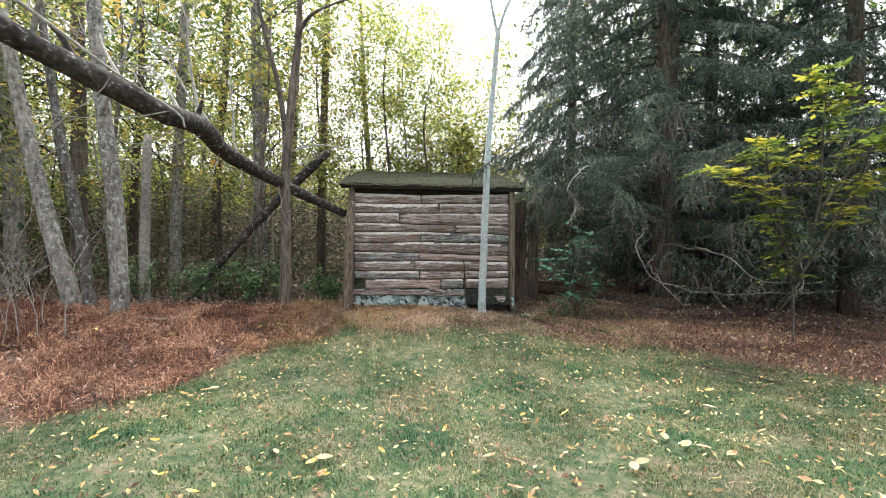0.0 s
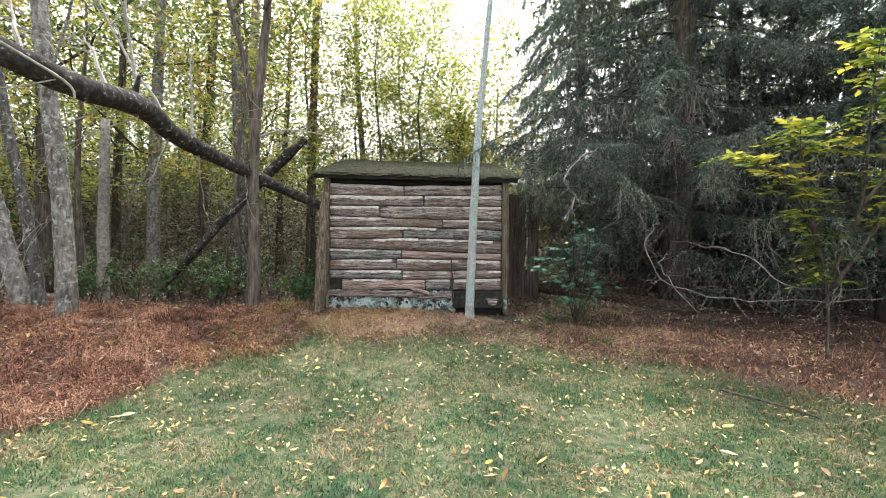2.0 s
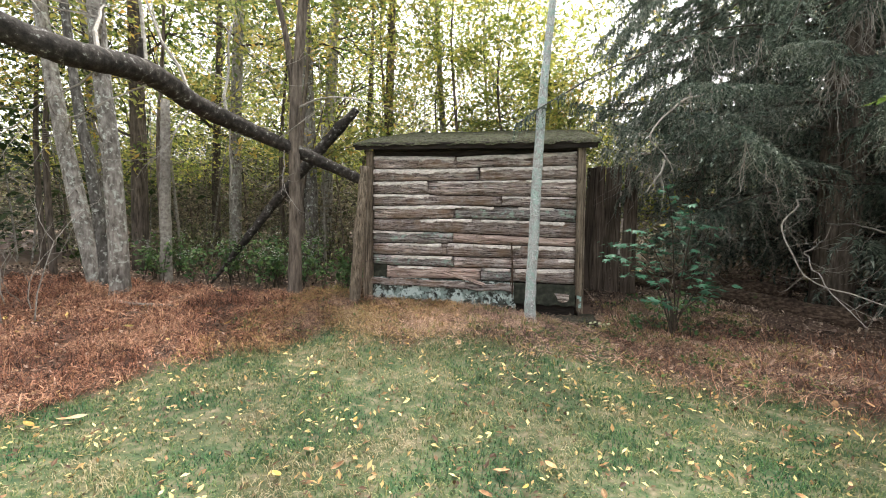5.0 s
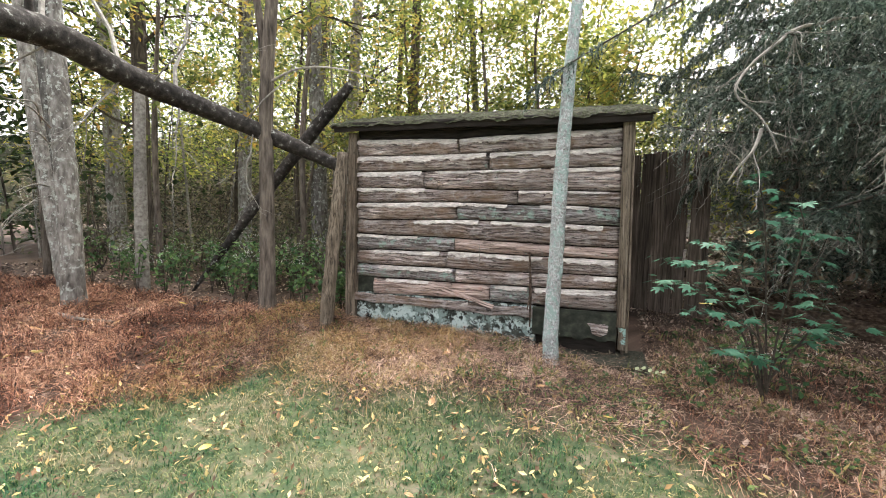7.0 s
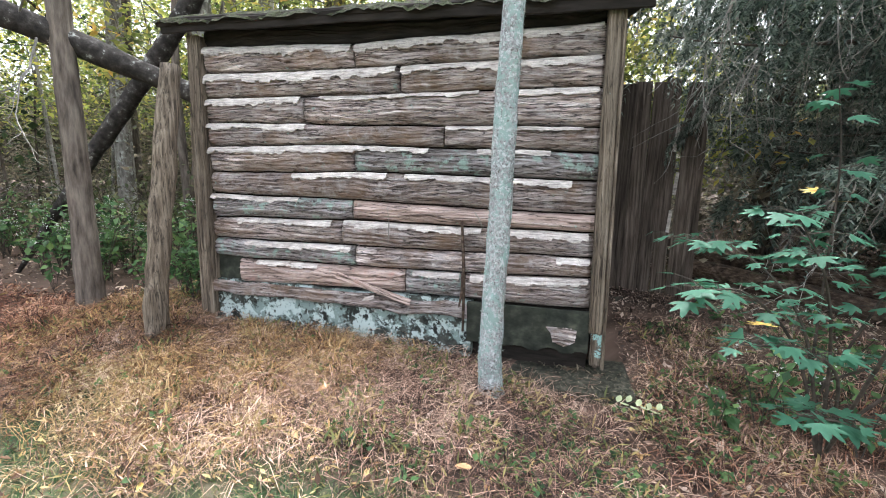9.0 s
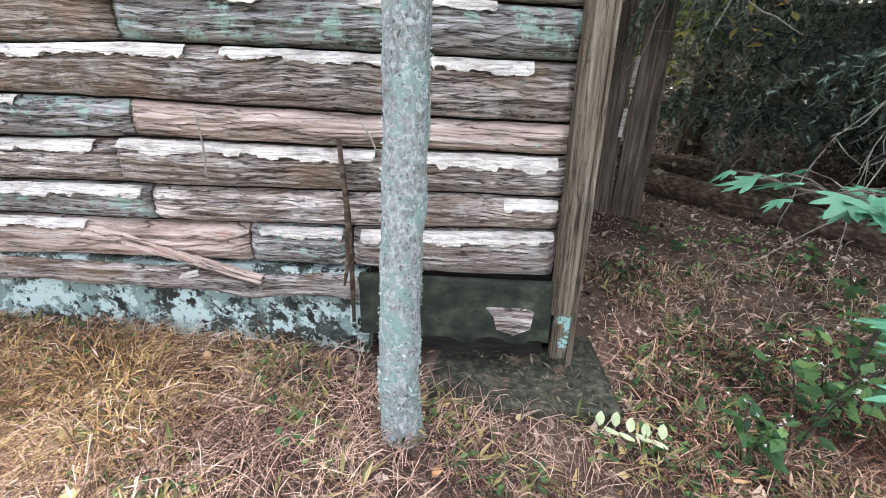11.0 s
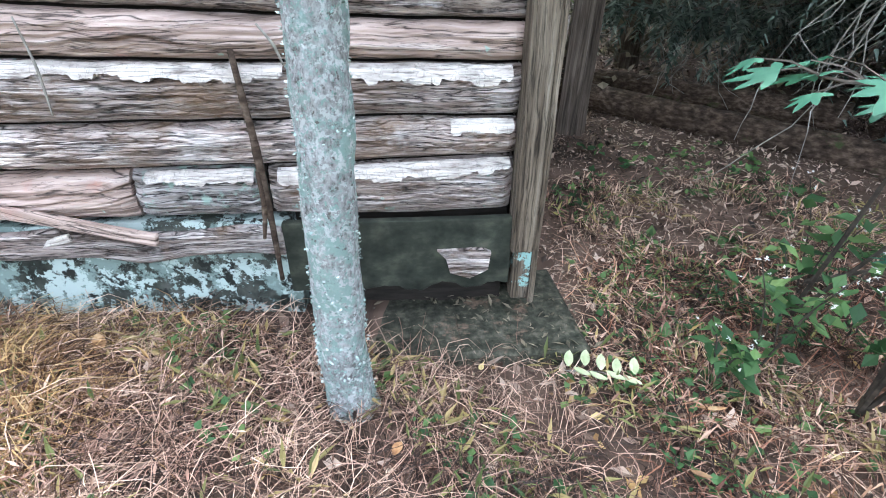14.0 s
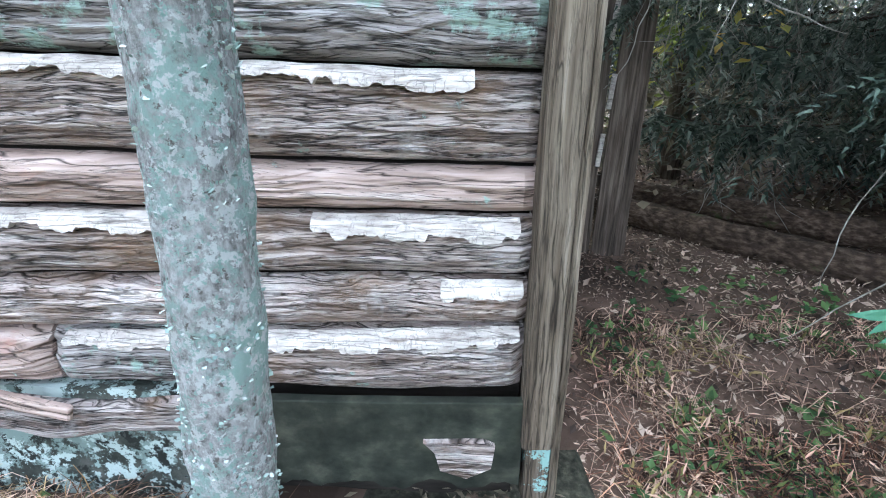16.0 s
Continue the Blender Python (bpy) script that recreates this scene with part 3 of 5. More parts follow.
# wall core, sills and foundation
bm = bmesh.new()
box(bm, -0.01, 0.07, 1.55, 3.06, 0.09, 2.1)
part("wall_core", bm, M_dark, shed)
bm = bmesh.new()
box(bm, -0.43, 0.055, 0.40, 2.24, 0.22, 0.46)
bmesh.ops.subdivide_edges(bm, edges=bm.edges[:], cuts=24, use_grid_fill=True)
for v in bm.verts:
    v.co += noise.noise_vector(v.co * 7) * 0.012 + noise.noise_vector(v.co * 22) * 0.005
part("foundation", bm, M_foundation, shed, "dark concrete base patched with pale lichen")
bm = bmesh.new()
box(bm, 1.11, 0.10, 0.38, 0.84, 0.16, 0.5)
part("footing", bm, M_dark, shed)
bm = worn_box(0.86, 0.035, 0.30, 40, 0.004, 0.003, 2.0, 0)
for v in bm.verts:
    if v.co.z < -0.1:
        v.co.z += 0.035 * noise.noise((v.co.x * 9, 4, 1)) + 0.015 * noise.noise((v.co.x * 30, 4, 1))
o = part("green_panel", bm, M_green_board, shed, "algae green base panel")
o.matrix_basis = pose(1.10, -0.085, 0.485)
back = part("backing_board", worn_box(0.30, 0.03, 0.24, 6, 0.004, 0.004, 11.0, 0), M_green_board, shed)
back.matrix_basis = pose(-1.40, -0.005, 0.72)
bm = bmesh.new()
_f = bm.faces.new([bm.verts.new(p) for p in ((-0.105, -0.012, 0.055), (-0.07, -0.012, 0.02), (-0.05, -0.012, -0.045), (0.03, -0.012, -0.07), (0.10, -0.012, -0.03), (0.105, -0.012, 0.05), (0.07, -0.012, 0.064))])
_e = bmesh.ops.extrude_face_region(bm, geom=[_f])
for v in [g for g in _e["geom"] if isinstance(g, bmesh.types.BMVert)]:
    v.co.y += 0.022
o = part("wood_patch", bm, M_log, o, "pale scrap of wood")
o.matrix_basis = pose(0.24, -0.024, -0.035, 0, 2, 0)
# split sill slab sloping across the base
bm = worn_box(2.22, 0.06, 0.10, 60, 0.02, 0.012, 5.0, 0)
o = part("sill_slab", bm, M_log, shed, "split lichened slab")
o.matrix_basis = pose(-0.44, -0.075, 0.565, 0, 0.5, 0)
bm = worn_box(0.62, 0.018, 0.05, 12, 0.01, 0.004, 6.0, 0)
o = part("splinter", bm, M_log_pink, shed)
o.matrix_basis = pose(-0.06, -0.118, 0.675, 0, 15, 0)
bm = worn_box(0.30, 0.015, 0.03, 8, 0.006, 0.003, 7.0, 0)
o = part("splinter", bm, M_pale, shed)
o.matrix_basis = pose(-0.2, -0.10, 0.575, 0, -12, 0)


def board(name, x, y, z0, z1, w, d, material, tilt=0.0, label="", seed=0.0):
    o = part(name, worn_box(w, d, z1 - z0, 22, 0.005, 0.008, seed), material, shed, label)
    o.matrix_basis = pose(x, y, (z0 + z1) / 2, 0, tilt, 0)
    return o


board("corner_post", 1.552, -0.09, 0.50, 2.60, 0.088, 0.10, M_post, -0.9, "grey weathered corner post", 1)
board("corner_post", 1.580, -0.075, 0.26, 0.52, 0.075, 0.07, M_post_foot, -1.5, "rotted foot of the post", 2)
board("edge_board", 1.612, -0.085, 0.24, 2.59, 0.024, 0.08, M_post, -0.9, "", 3)
board("corner_post", -1.555, -0.06, 0.33, 2.56, 0.11, 0.11, M_post, 0.3, "grey weathered corner post", 5)
board("edge_board", -1.63, -0.05, 0.28, 1.95, 0.028, 0.10, M_post, 0.3, "", 6)
# side and back walls of upright planks
for s, xx in ((-1, -1.57), (1, 1.60)):
    for q in range(12):
        o = part("plank", worn_box(0.03, 0.185, 2.35 + 0.04 * q, 4, 0.004, 0.004, q + s), M_plank, shed)
        o.matrix_basis = pose(xx, 0.14 + 0.195 * q, 1.35 + 0.02 * q)
for q in range(16):
    o = part("plank", worn_box(0.2, 0.03, 2.8, 3, 0.004, 0.004, q + 40.0), M_plank, shed)
    o.matrix_basis = pose(-1.5 + 0.205 * q, 2.42, 1.55)
# roof: boards, rough edge and a mossy cover
roof = worn_box(3.56, 2.85, 0.04, 30, 0.006, 0.006, 8.0, 0)
roof = part("roof", roof, M_dark, shed, "dark roof boards")
roof.matrix_basis = pose(0.0, 1.17, 2.925, 12.5, 0, 0)
nu, nv = 120, 70
v, t = [], []
for j in range(nv + 1):
    for i in range(nu + 1):
        x, y = -1.80 + 3.60 * i / nu, -1.45 + 2.9 * j / nv
        e = min(x + 1.80, 1.80 - x, y + 1.45) / 0.10
        edge = min(1.0, max(0.0, e)) ** 0.5
        wob = 0.025 * noise.noise((x * 4, 3, 1)) + 0.015 * noise.noise((x * 15, 3, 1))
        zz = 0.024 + edge * (0.018 + 0.03 * min(1.0, (y + 1.45) / 0.5) + 0.02 * noise.noise((x * 3, y * 3, 0)) + 0.018 * noise.noise((x * 14, y * 14, 0)) + 0.008 * noise.noise((x * 40, y * 40, 0)))
        if j < 3:
            drop = (0.035, 0.016, 0.005)[j] * (0.75 + 0.9 * noise.noise((x * 5, 8, 2)) + 0.6 * noise.noise((x * 22, 8, 2)))
            zz, wob = zz - max(0.0, drop), wob * 1.6 + 0.01 * noise.noise((x * 50, 5, 1))
        v.append((x, y + (wob if j < 6 else 0), zz))
for j in range(nv):
    for i in range(nu):
        a = j * (nu + 1) + i
        t += [(a, a + 1, a + nu + 2), (a, a + nu + 2, a + nu + 1)]
tagged(tri_mesh("moss_cover", v, t, M_moss, roof), "moss and rotting leaf mat")
fas = part("eave_board", worn_box(3.5, 0.03, 0.10, 24, 0.012, 0.006, 9.0, 0), M_dark, shed)
fas.matrix_basis = pose(0, -0.195, 2.60, 8, 0.3, 0)

# concrete apron at the corner
bm = worn_box(1.36, 0.58, 0.16, 40, 0.02, 0.02, 4.0, 0)
slab = part("concrete_slab", bm, M_slab)
slab.matrix_world = pose(1.20, 9.0, 0.10, 0, 0, 3)
tagged(slab, "mossy concrete slab under the corner of the shed", "slab")

# board fence behind the shed
fence = thing("board_fence", "dark upright plank fence standing behind the shed", "fence", "", pose(2.2, 11.55, 0.2))
for q, (x, w, top) in enumerate([(-0.66, 0.19, 2.40), (-0.48, 0.19, 2.40), (-0.30, 0.18, 2.42), (-0.13, 0.18, 2.44), (0.03, 0.16, 2.43), (0.18, 0.15, 2.46), (0.38, 0.17, 2.42), (0.50, 0.10, 2.3)]):
    bm = worn_box(w, 0.03, top, 10, 0.008, 0.005, q * 2.0)
    o = part("plank", bm, M_plank, fence)
    o.matrix_basis = pose(x, 0.02 * (q % 2), top / 2 - 0.05, 0, 0.6 * (-1) ** q, 0)
for x, z, h in ((0.235, 1.78, 0.30), (0.275, 1.28, 0.25), (0.245, 0.85, 0.25)):
    o = part("pale_batten", worn_box(0.035, 0.02, h, 4, 0.004, 0.003, h), M_pale, fence)
    o.matrix_basis = pose(x, -0.03, z, 0, 3, 0)
for z in (0.6, 1.9):
    o = part("rail", worn_box(1.1, 0.04, 0.09, 6, 0.004, 0.004, z, 0), M_plank, fence)
    o.matrix_basis = pose(-0.1, 0.07, z)

# ---- trees ----


def tree(name, label, pts, radii, material, seg=14, rough=0.10, freq=5.0, group="", flare=1.0, category="tree", steps=9):
    ob = thing(name, label, category, group, pose(*pts[0]))
    base = Vector(pts[0])
    line = smooth_line([Vector(p) - base for p in pts], steps)
    v, t = tube(line, radii, seg, rough, freq)
    tri_mesh("trunk", v, t, material, ob, True)
    return ob


def limb(parent, pts, radii, material, name="branch", seg=7, rough=0.1):
    base = parent.matrix_world.translation if parent is not None else Vector((0, 0, 0))
    v, t = tube(smooth_line([Vector(p) - base for p in pts], 6), radii, seg, rough, 8.0)
    return tri_mesh(name, v, t, material, parent, True)


def twigs(soup, start, way, length, radius, depth, r):
    """A forking spray of fine twigs, added to the soup."""
    p, d, pts = Vector(start), Vector(way).normalized(), [Vector(start)]
    tips = []
    for k in range(5):
        d = (d + Vector((r.uniform(-1, 1), r.uniform(-1, 1), r.uniform(-0.7, 0.8))) * 0.28).normalized()
        p = p + d * length / 5
        pts.append(p.copy())
        if depth > 0 and k > 0 and r.random() < 0.75:
            sd = (d + Vector((r.uniform(-1, 1), r.uniform(-1, 1), r.uniform(-0.6, 0.9))) * 0.9).normalized()
            tips += twigs(soup, p, sd, length * r.uniform(0.4, 0.65), radius * 0.55, depth - 1, r)
    v, t = tube(pts, [radius, radius * 0.35], 4)
    soup.add(v, t)
    tips += pts[2:]
    return tips


# lichen tree in front of the shed
ltree = tree("lichen_tree", "slender tree with pale lichen-covered bark before the shed",
             [(1.01, 8.50, 0.12), (0.985, 8.5, 0.35), (0.99, 8.5, 0.75), (1.01, 8.5, 1.35), (1.02, 8.5, 1.95), (1.04, 8.5, 2.5), (1.07, 8.55, 3.2), (1.14, 8.58, 4.2), (1.24, 8.6, 5.5)],
             [0.088, 0.072, 0.070, 0.067, 0.066, 0.06, 0.055, 0.05, 0.045], M_lichen_bark, 36, 0.12, 9.0, "", 1.0, "tree", 26)
limb(ltree, [(1.24, 8.6, 5.45), (1.15, 8.6, 5.8), (1.02, 8.62, 6.6), (0.95, 8.7, 7.6)], [0.035, 0.015], M_lichen_bark)
limb(ltree, [(1.24, 8.6, 5.45), (1.35, 8.6, 5.85), (1.6, 8.6, 6.5), (1.7, 8.7, 7.8)], [0.035, 0.015], M_lichen_bark)
for z, a, s in ((1.60, 4.4, 0.035), (1.72, 4.6, 0.03), (2.9, 2.0, 0.03)):
    bm = bmesh.new()
    bmesh.ops.create_icosphere(bm, subdivisions=3, radius=s, matrix=pose(1.02 + 0.058 * math.cos(a) - 1.01, 0.05 * math.sin(a), z - 0.12) @ Matrix.Diagonal((0.7, 0.5, 1.9, 1)))
    for v in bm.verts:
        v.co += noise.noise_vector(v.co * 40) * 0.008
    part("knot", bm, M_brown_bark, ltree)

# ragged lichen flakes standing off the bark
_fr = np.random.default_rng(17)
_n = 11000
_z = _fr.uniform(0.05, 2.7, _n)
_a = _fr.uniform(0, 2 * np.pi, _n)
_keep = np.sin(_z * 23 + 2.0 * np.sin(_a * 2 + _z * 7)) * np.sin(_a * 3 + _z * 11) + _fr.normal(0, 0.45, _n) > 0.15
_z, _a = _z[_keep], _a[_keep]
_cx = np.interp(_z + 0.12, [0.12, 0.35, 0.75, 1.35, 1.95, 2.5, 3.2], [1.01, 0.985, 0.99, 1.01, 1.02, 1.04, 1.07]) - 1.01
_r = np.interp(_z + 0.12, [0.12, 0.8, 1.7, 2.6], [0.080, 0.069, 0.066, 0.060])
v, t = leaf_array(np.stack([_cx + _r * np.cos(_a), _r * np.sin(_a), _z], 1), 0.0075, 0.6, -0.2, 0.9, _fr)
tagged(tri_mesh("lichen", v, t, M_lichen_flake, ltree), "mint grey lichen flakes", "", "", "stuff")

# trunks at the wood's edge
tl = tree("grey_tree", "grey lichened tree trunk at the edge of the wood", [(-5.2, 7.87, 0.15), (-5.19, 7.87, 0.6), (-5.3, 7.9, 2.16), (-5.6, 7.98, 4.2), (-6.05, 8.15, 8.0)], [0.16, 0.14, 0.128, 0.115, 0.09], M_grey_bark, 18)
t2 = tree("grey_tree", "leaning grey tree trunk rising beside another", [(-6.42, 8.55, 0.12), (-6.55, 8.56, 0.6), (-6.86, 8.6, 1.5), (-7.42, 8.65, 3.6), (-8.5, 8.9, 8.0)], [0.17, 0.15, 0.14, 0.12, 0.09], M_grey_bark, 16)
t3 = tree("grey_tree", "slim grey trunk between two thicker ones", [(-6.02, 8.36, 0.12), (-6.1, 8.38, 0.8), (-6.34, 8.4, 2.2), (-6.65, 8.42, 3.6), (-7.3, 8.6, 7.0)], [0.12, 0.095, 0.085, 0.075, 0.05], M_grey_bark_shade, 12)
limb(tl, [(-5.5, 7.85, 3.6), (-5.1, 7.6, 4.1), (-4.6, 7.3, 4.9), (-4.3, 7.0, 5.8)], [0.03, 0.008], M_grey_bark)
limb(tl, [(-5.3, 7.75, 2.6), (-5.0, 7.4, 2.75), (-4.5, 7.0, 2.7), (-4.2, 6.8, 2.5)], [0.014, 0.004], M_twig)
limb(t2, [(-7.2, 8.65, 2.9), (-6.5, 8.2, 3.1), (-6.0, 7.6, 3.0), (-5.6, 7.2, 3.2)], [0.016, 0.004], M_twig)
limb(t2, [(-6.95, 8.62, 1.9), (-6.2, 8.0, 1.9), (-5.7, 7.5, 1.75)], [0.012, 0.004], M_twig)
limb(t3, [(-6.3, 8.35, 2.4), (-5.9, 7.9, 2.6), (-5.5, 7.4, 2.45)], [0.012, 0.004], M_twig)
tm = tree("forked_tree", "brown forked tree standing beside the shed", [(-2.71, 8.73, 0.2), (-2.70, 8.73, 1.5), (-2.70, 8.73, 3.0), (-2.58, 8.75, 4.6), (-2.5, 8.77, 5.6), (-2.45, 8.8, 8.5)], [0.115, 0.09, 0.085, 0.075, 0.06, 0.03], M_brown_bark, 14)
limb(tm, [(-2.71, 8.73, 2.9), (-2.74, 8.71, 3.7), (-2.86, 8.68, 4.5), (-3.15, 8.6, 5.7), (-3.4, 8.5, 7.5)], [0.055, 0.045, 0.02], M_brown_bark)
limb(tm, [(-2.5, 8.62, 5.3), (-2.2, 8.55, 5.7), (-1.5, 8.45, 5.95), (-0.5, 8.3, 6.05)], [0.04, 0.025, 0.01], M_brown_bark)
limb(tm, [(-2.68, 8.72, 3.2), (-2.2, 8.75, 3.35), (-1.6, 8.8, 3.3), (-1.0, 8.9, 3.1)], [0.018, 0.012, 0.005], M_twig)
snag = tree("dead_snag", "pale broken dead trunk in the undergrowth", [(-5.5, 9.05, 0.15), (-5.5, 9.05, 1.8), (-5.45, 9.05, 3.55)], [0.10, 0.09, 0.07], M_twig, 12, 0.2)

# the fallen tree that rests on the shed
fall = tree("fallen_tree", "dark leaning tree that has fallen across onto the shed", [(-5.4, 2.7, 4.4), (-4.7, 3.4, 3.92), (-4.2, 3.95, 3.6), (-3.8, 4.5, 3.36), (-3.4, 5.05, 3.15), (-3.17, 5.6, 3.03), (-3.2, 6.2, 3.10), (-3.27, 6.75, 3.13), (-3.31, 7.4, 2.98), (-3.2, 8.05, 2.85), (-2.88, 8.6, 2.66), (-2.4, 9.02, 2.42), (-1.72, 9.4, 2.1)],
            [0.11, 0.115, 0.115, 0.115, 0.12, 0.125, 0.13, 0.135, 0.125, 0.115, 0.105, 0.095, 0.08], M_limb, 16, 0.14, 4.0, "", 1.0, "tree")
broken = tree("broken_limb", "dark broken limb propped in the undergrowth behind the fallen tree", [(-5.0, 9.5, 0.2), (-4.34, 9.65, 1.05), (-3.78, 9.75, 1.75), (-3.15, 9.85, 2.48), (-2.55, 9.85, 3.08), (-2.15, 9.8, 3.42)], [0.02, 0.07, 0.085, 0.095, 0.10, 0.06], M_limb, 12, 0.2, 5.0, "", 1.0, "branch")
r = random.Random(11)
# dead sprays on the fallen tree and in front of it
base = fall.matrix_world.translation
sp = Soup()
for p, d, L in [((-3.25, 6.6, 3.2), (-0.3, 0.2, 1), 1.9), ((-3.3, 7.3, 3.05), (-0.6, -0.1, 1), 2.4), ((-3.8, 4.5, 3.4), (0.3, -0.2, 1), 1.2), ((-3.25, 7.9, 2.95), (-0.3, 0.3, 1), 1.6), ((-3.2, 6.0, 3.15), (-0.5, 0.2, 0.9), 2.0), ((-3.4, 5.2, 3.2), (-0.3, 0.4, 1), 1.3)]:
    twigs(sp, Vector(p) - base, d, L, 0.025, 2, r)
for p, d, L in [((-3.2, 7.9, 2.75), (0.3, -0.3, -0.8), 0.8), ((-3.3, 7.3, 2.9), (0.2, -0.6, -0.5), 1.0), ((-2.8, 8.6, 2.55), (0.3, -0.3, -0.9), 0.8), ((-3.25, 6.6, 3.0), (-0.6, -0.4, -0.6), 1.2), ((-3.2, 6.0, 3.0), (-0.8, 0.1, -0.4), 1.4), ((-3.3, 7.6, 2.9), (0.9, 0.1, 0.3), 1.6), ((-2.9, 8.55, 2.7), (0.9, -0.2, 0.4), 1.5)]:
    twigs(sp, Vector(p) - base, d, L, 0.010, 2, r)
tagged(sp.put("twig_spray", M_twig, fall), "bare pale dead twigs")
limb(fall, [(-3.6, 4.75, 3.3), (-3.66, 4.7, 3.5), (-3.75, 4.65, 3.62)], [0.045, 0.02], M_limb, "stub")
limb(fall, [(-3.24, 6.5, 3.15), (-3.22, 6.5, 3.3), (-3.15, 6.45, 3.45)], [0.05, 0.02], M_limb, "stub")
# a bare branch that hangs before the fallen tree
hang = thing("hanging_branch", "bare pale dead branch hanging over the dry grass", "branch", "", pose(-3.6, 3.9, 3.6))
limb(hang, [(-4.2, 3.6, 4.0), (-3.4, 4.0, 3.45), (-2.9, 4.3, 3.05), (-2.45, 4.5, 2.75), (-2.36, 4.5, 2.6)], [0.022, 0.012, 0.008], M_twig)
sp = Soup()
for p, d, L in [((-2.9, 4.3, 3.05), (-0.8, 0.2, -0.7), 1.0), ((-2.5, 4.48, 2.75), (-1, 0.1, -0.35), 1.3), ((-3.4, 4.0, 3.45), (-0.4, 0.4, 0.8), 1.0)]:
    twigs(sp, Vector(p) - Vector((-3.6, 3.9, 3.6)), d, L, 0.007, 2, r)
sp.put("twig_spray", M_twig, hang)
# bare brush at the wood's edge
brush = thing("dead_brush", "bare pale dead twigs standing in the dry grass", "brush", "", pose(-5.9, 6.5, 0.15))
sp = Soup()
for _ in range(16):
    twigs(sp, (r.uniform(-0.9, 0.9), r.uniform(-0.7, 0.7), 0), (r.uniform(-0.6, 0.9), r.uniform(-0.7, 0.3), r.uniform(0.35, 1.1)), r.uniform(0.8, 1.9), 0.009, 2, r)
sp.put("twig_spray", M_twig, brush)
# leaning split post beside the shed
post = tree("leaning_post", "grey split wooden post leaning by the shed corner", [(-1.47, 8.26, 0.1), (-1.47, 8.36, 0.9), (-1.46, 8.47, 1.6), (-1.45, 8.58, 2.28)], [0.085, 0.08, 0.078, 0.07], M_post, 9, 0.22, 5.0, "", 1.0, "post")
# sticks against the wall
for lab, a, b, w in [("rusty brown stick leaning on the log wall", (0.672, 8.925, 1.22), (0.705, 8.90, 0.42), 0.015), ("short dry stick leaning on the log wall", (0.69, 8.90, 0.85), (0.672, 8.895, 0.60), 0.011),
                     ("thin splinter hanging on the log wall", (0.11, 8.905, 1.30), (0.115, 8.90, 1.03), 0.004), ("thin dry stick caught on the log wall", (0.76, 8.92, 1.29), (0.82, 8.92, 1.18), 0.005)]:
    st = tree("stick", lab, [a, ((a[0] + b[0]) / 2 + 0.01, (a[1] + b[1]) / 2, (a[2] + b[2]) / 2), b], [w * 0.7, w, w * 0.6], M_rot if w > 0.01 else M_twig, 6, 0.3, 20.0, "", 1.0, "stick")

# rotting logs beyond the shed
for lab, a, b, rad in [("long dark rotting log lying on leaf litter", (2.9, 12.75, 0.32), (5.4, 9.75, 0.22), 0.15), ("grey fallen log lying behind another", (3.2, 13.6, 0.34), (5.3, 11.6, 0.32), 0.14)]:
    lg = tree("fallen_log", lab, [a, ((a[0] + b[0]) / 2, (a[1] + b[1]) / 2 + 0.05, (a[2] + b[2]) / 2), b], [rad * 0.9, rad, rad * 1.05], M_rot, 16, 0.22, 4.0, "", 1.0, "log")

# ---- woods behind ----
r = random.Random(5)
explicit = [(-4.4, 12.2, 0.16), (-6.8, 12.5, 0.14), (-3.4, 14.5, 0.13), (-8.2, 11.0, 0.16), (-1.9, 15.5, 0.10), (-5.6, 15.0, 0.17), (-10.5, 12.0, 0.2), (-7.4, 16, 0.15), (-9.5, 15, 0.12)]
spots = list(explicit)
while len(spots) < 36:
    x, y = r.uniform(-26, 22), r.uniform(13, 38)
    if -0.30 < x / y < 0.8 and (y < 24 or r.random() < 0.7):
        continue
    if all((x - a) ** 2 + (y - b) ** 2 > 1.1 for a, b, _ in spots):
        spots.append((x, y, r.uniform(0.04, 0.12)))
for x, y, rad in spots:
    h = r.uniform(8, 13)
    z = float(ground_z(x, y))
    dx, dy = r.uniform(-0.6, 0.6), r.uniform(-0.5, 0.5)
    tr = tree("woodland_tree", "slim brown tree trunk in the shaded wood", [(x, y, z - 0.05), (x + dx * 0.2, y + dy * 0.2, z + h * 0.3), (x + dx * 0.7, y + dy * 0.4, z + h * 0.65), (x + dx, y + dy, z + h)], [rad * 1.15, rad, rad * 0.8, rad * 0.35], M_grey_bark if r.random() < 0.3 else M_brown_bark, 8, 0.08, 4.0, "trees of the wood")
    if y < 24:
        for _ in range(6):
            sp = Soup()
            hh = h * r.uniform(0.25, 0.95)
            a = r.uniform(0, 6.28)
            f = hh / h
            twigs(sp, (dx * f, dy * f, hh), (math.cos(a), math.sin(a), r.uniform(0.1, 0.9)), r.uniform(1.0, 2.4), rad * 0.25, 1, r)
            sp.put("branch", M_dark_twig, tr, False)

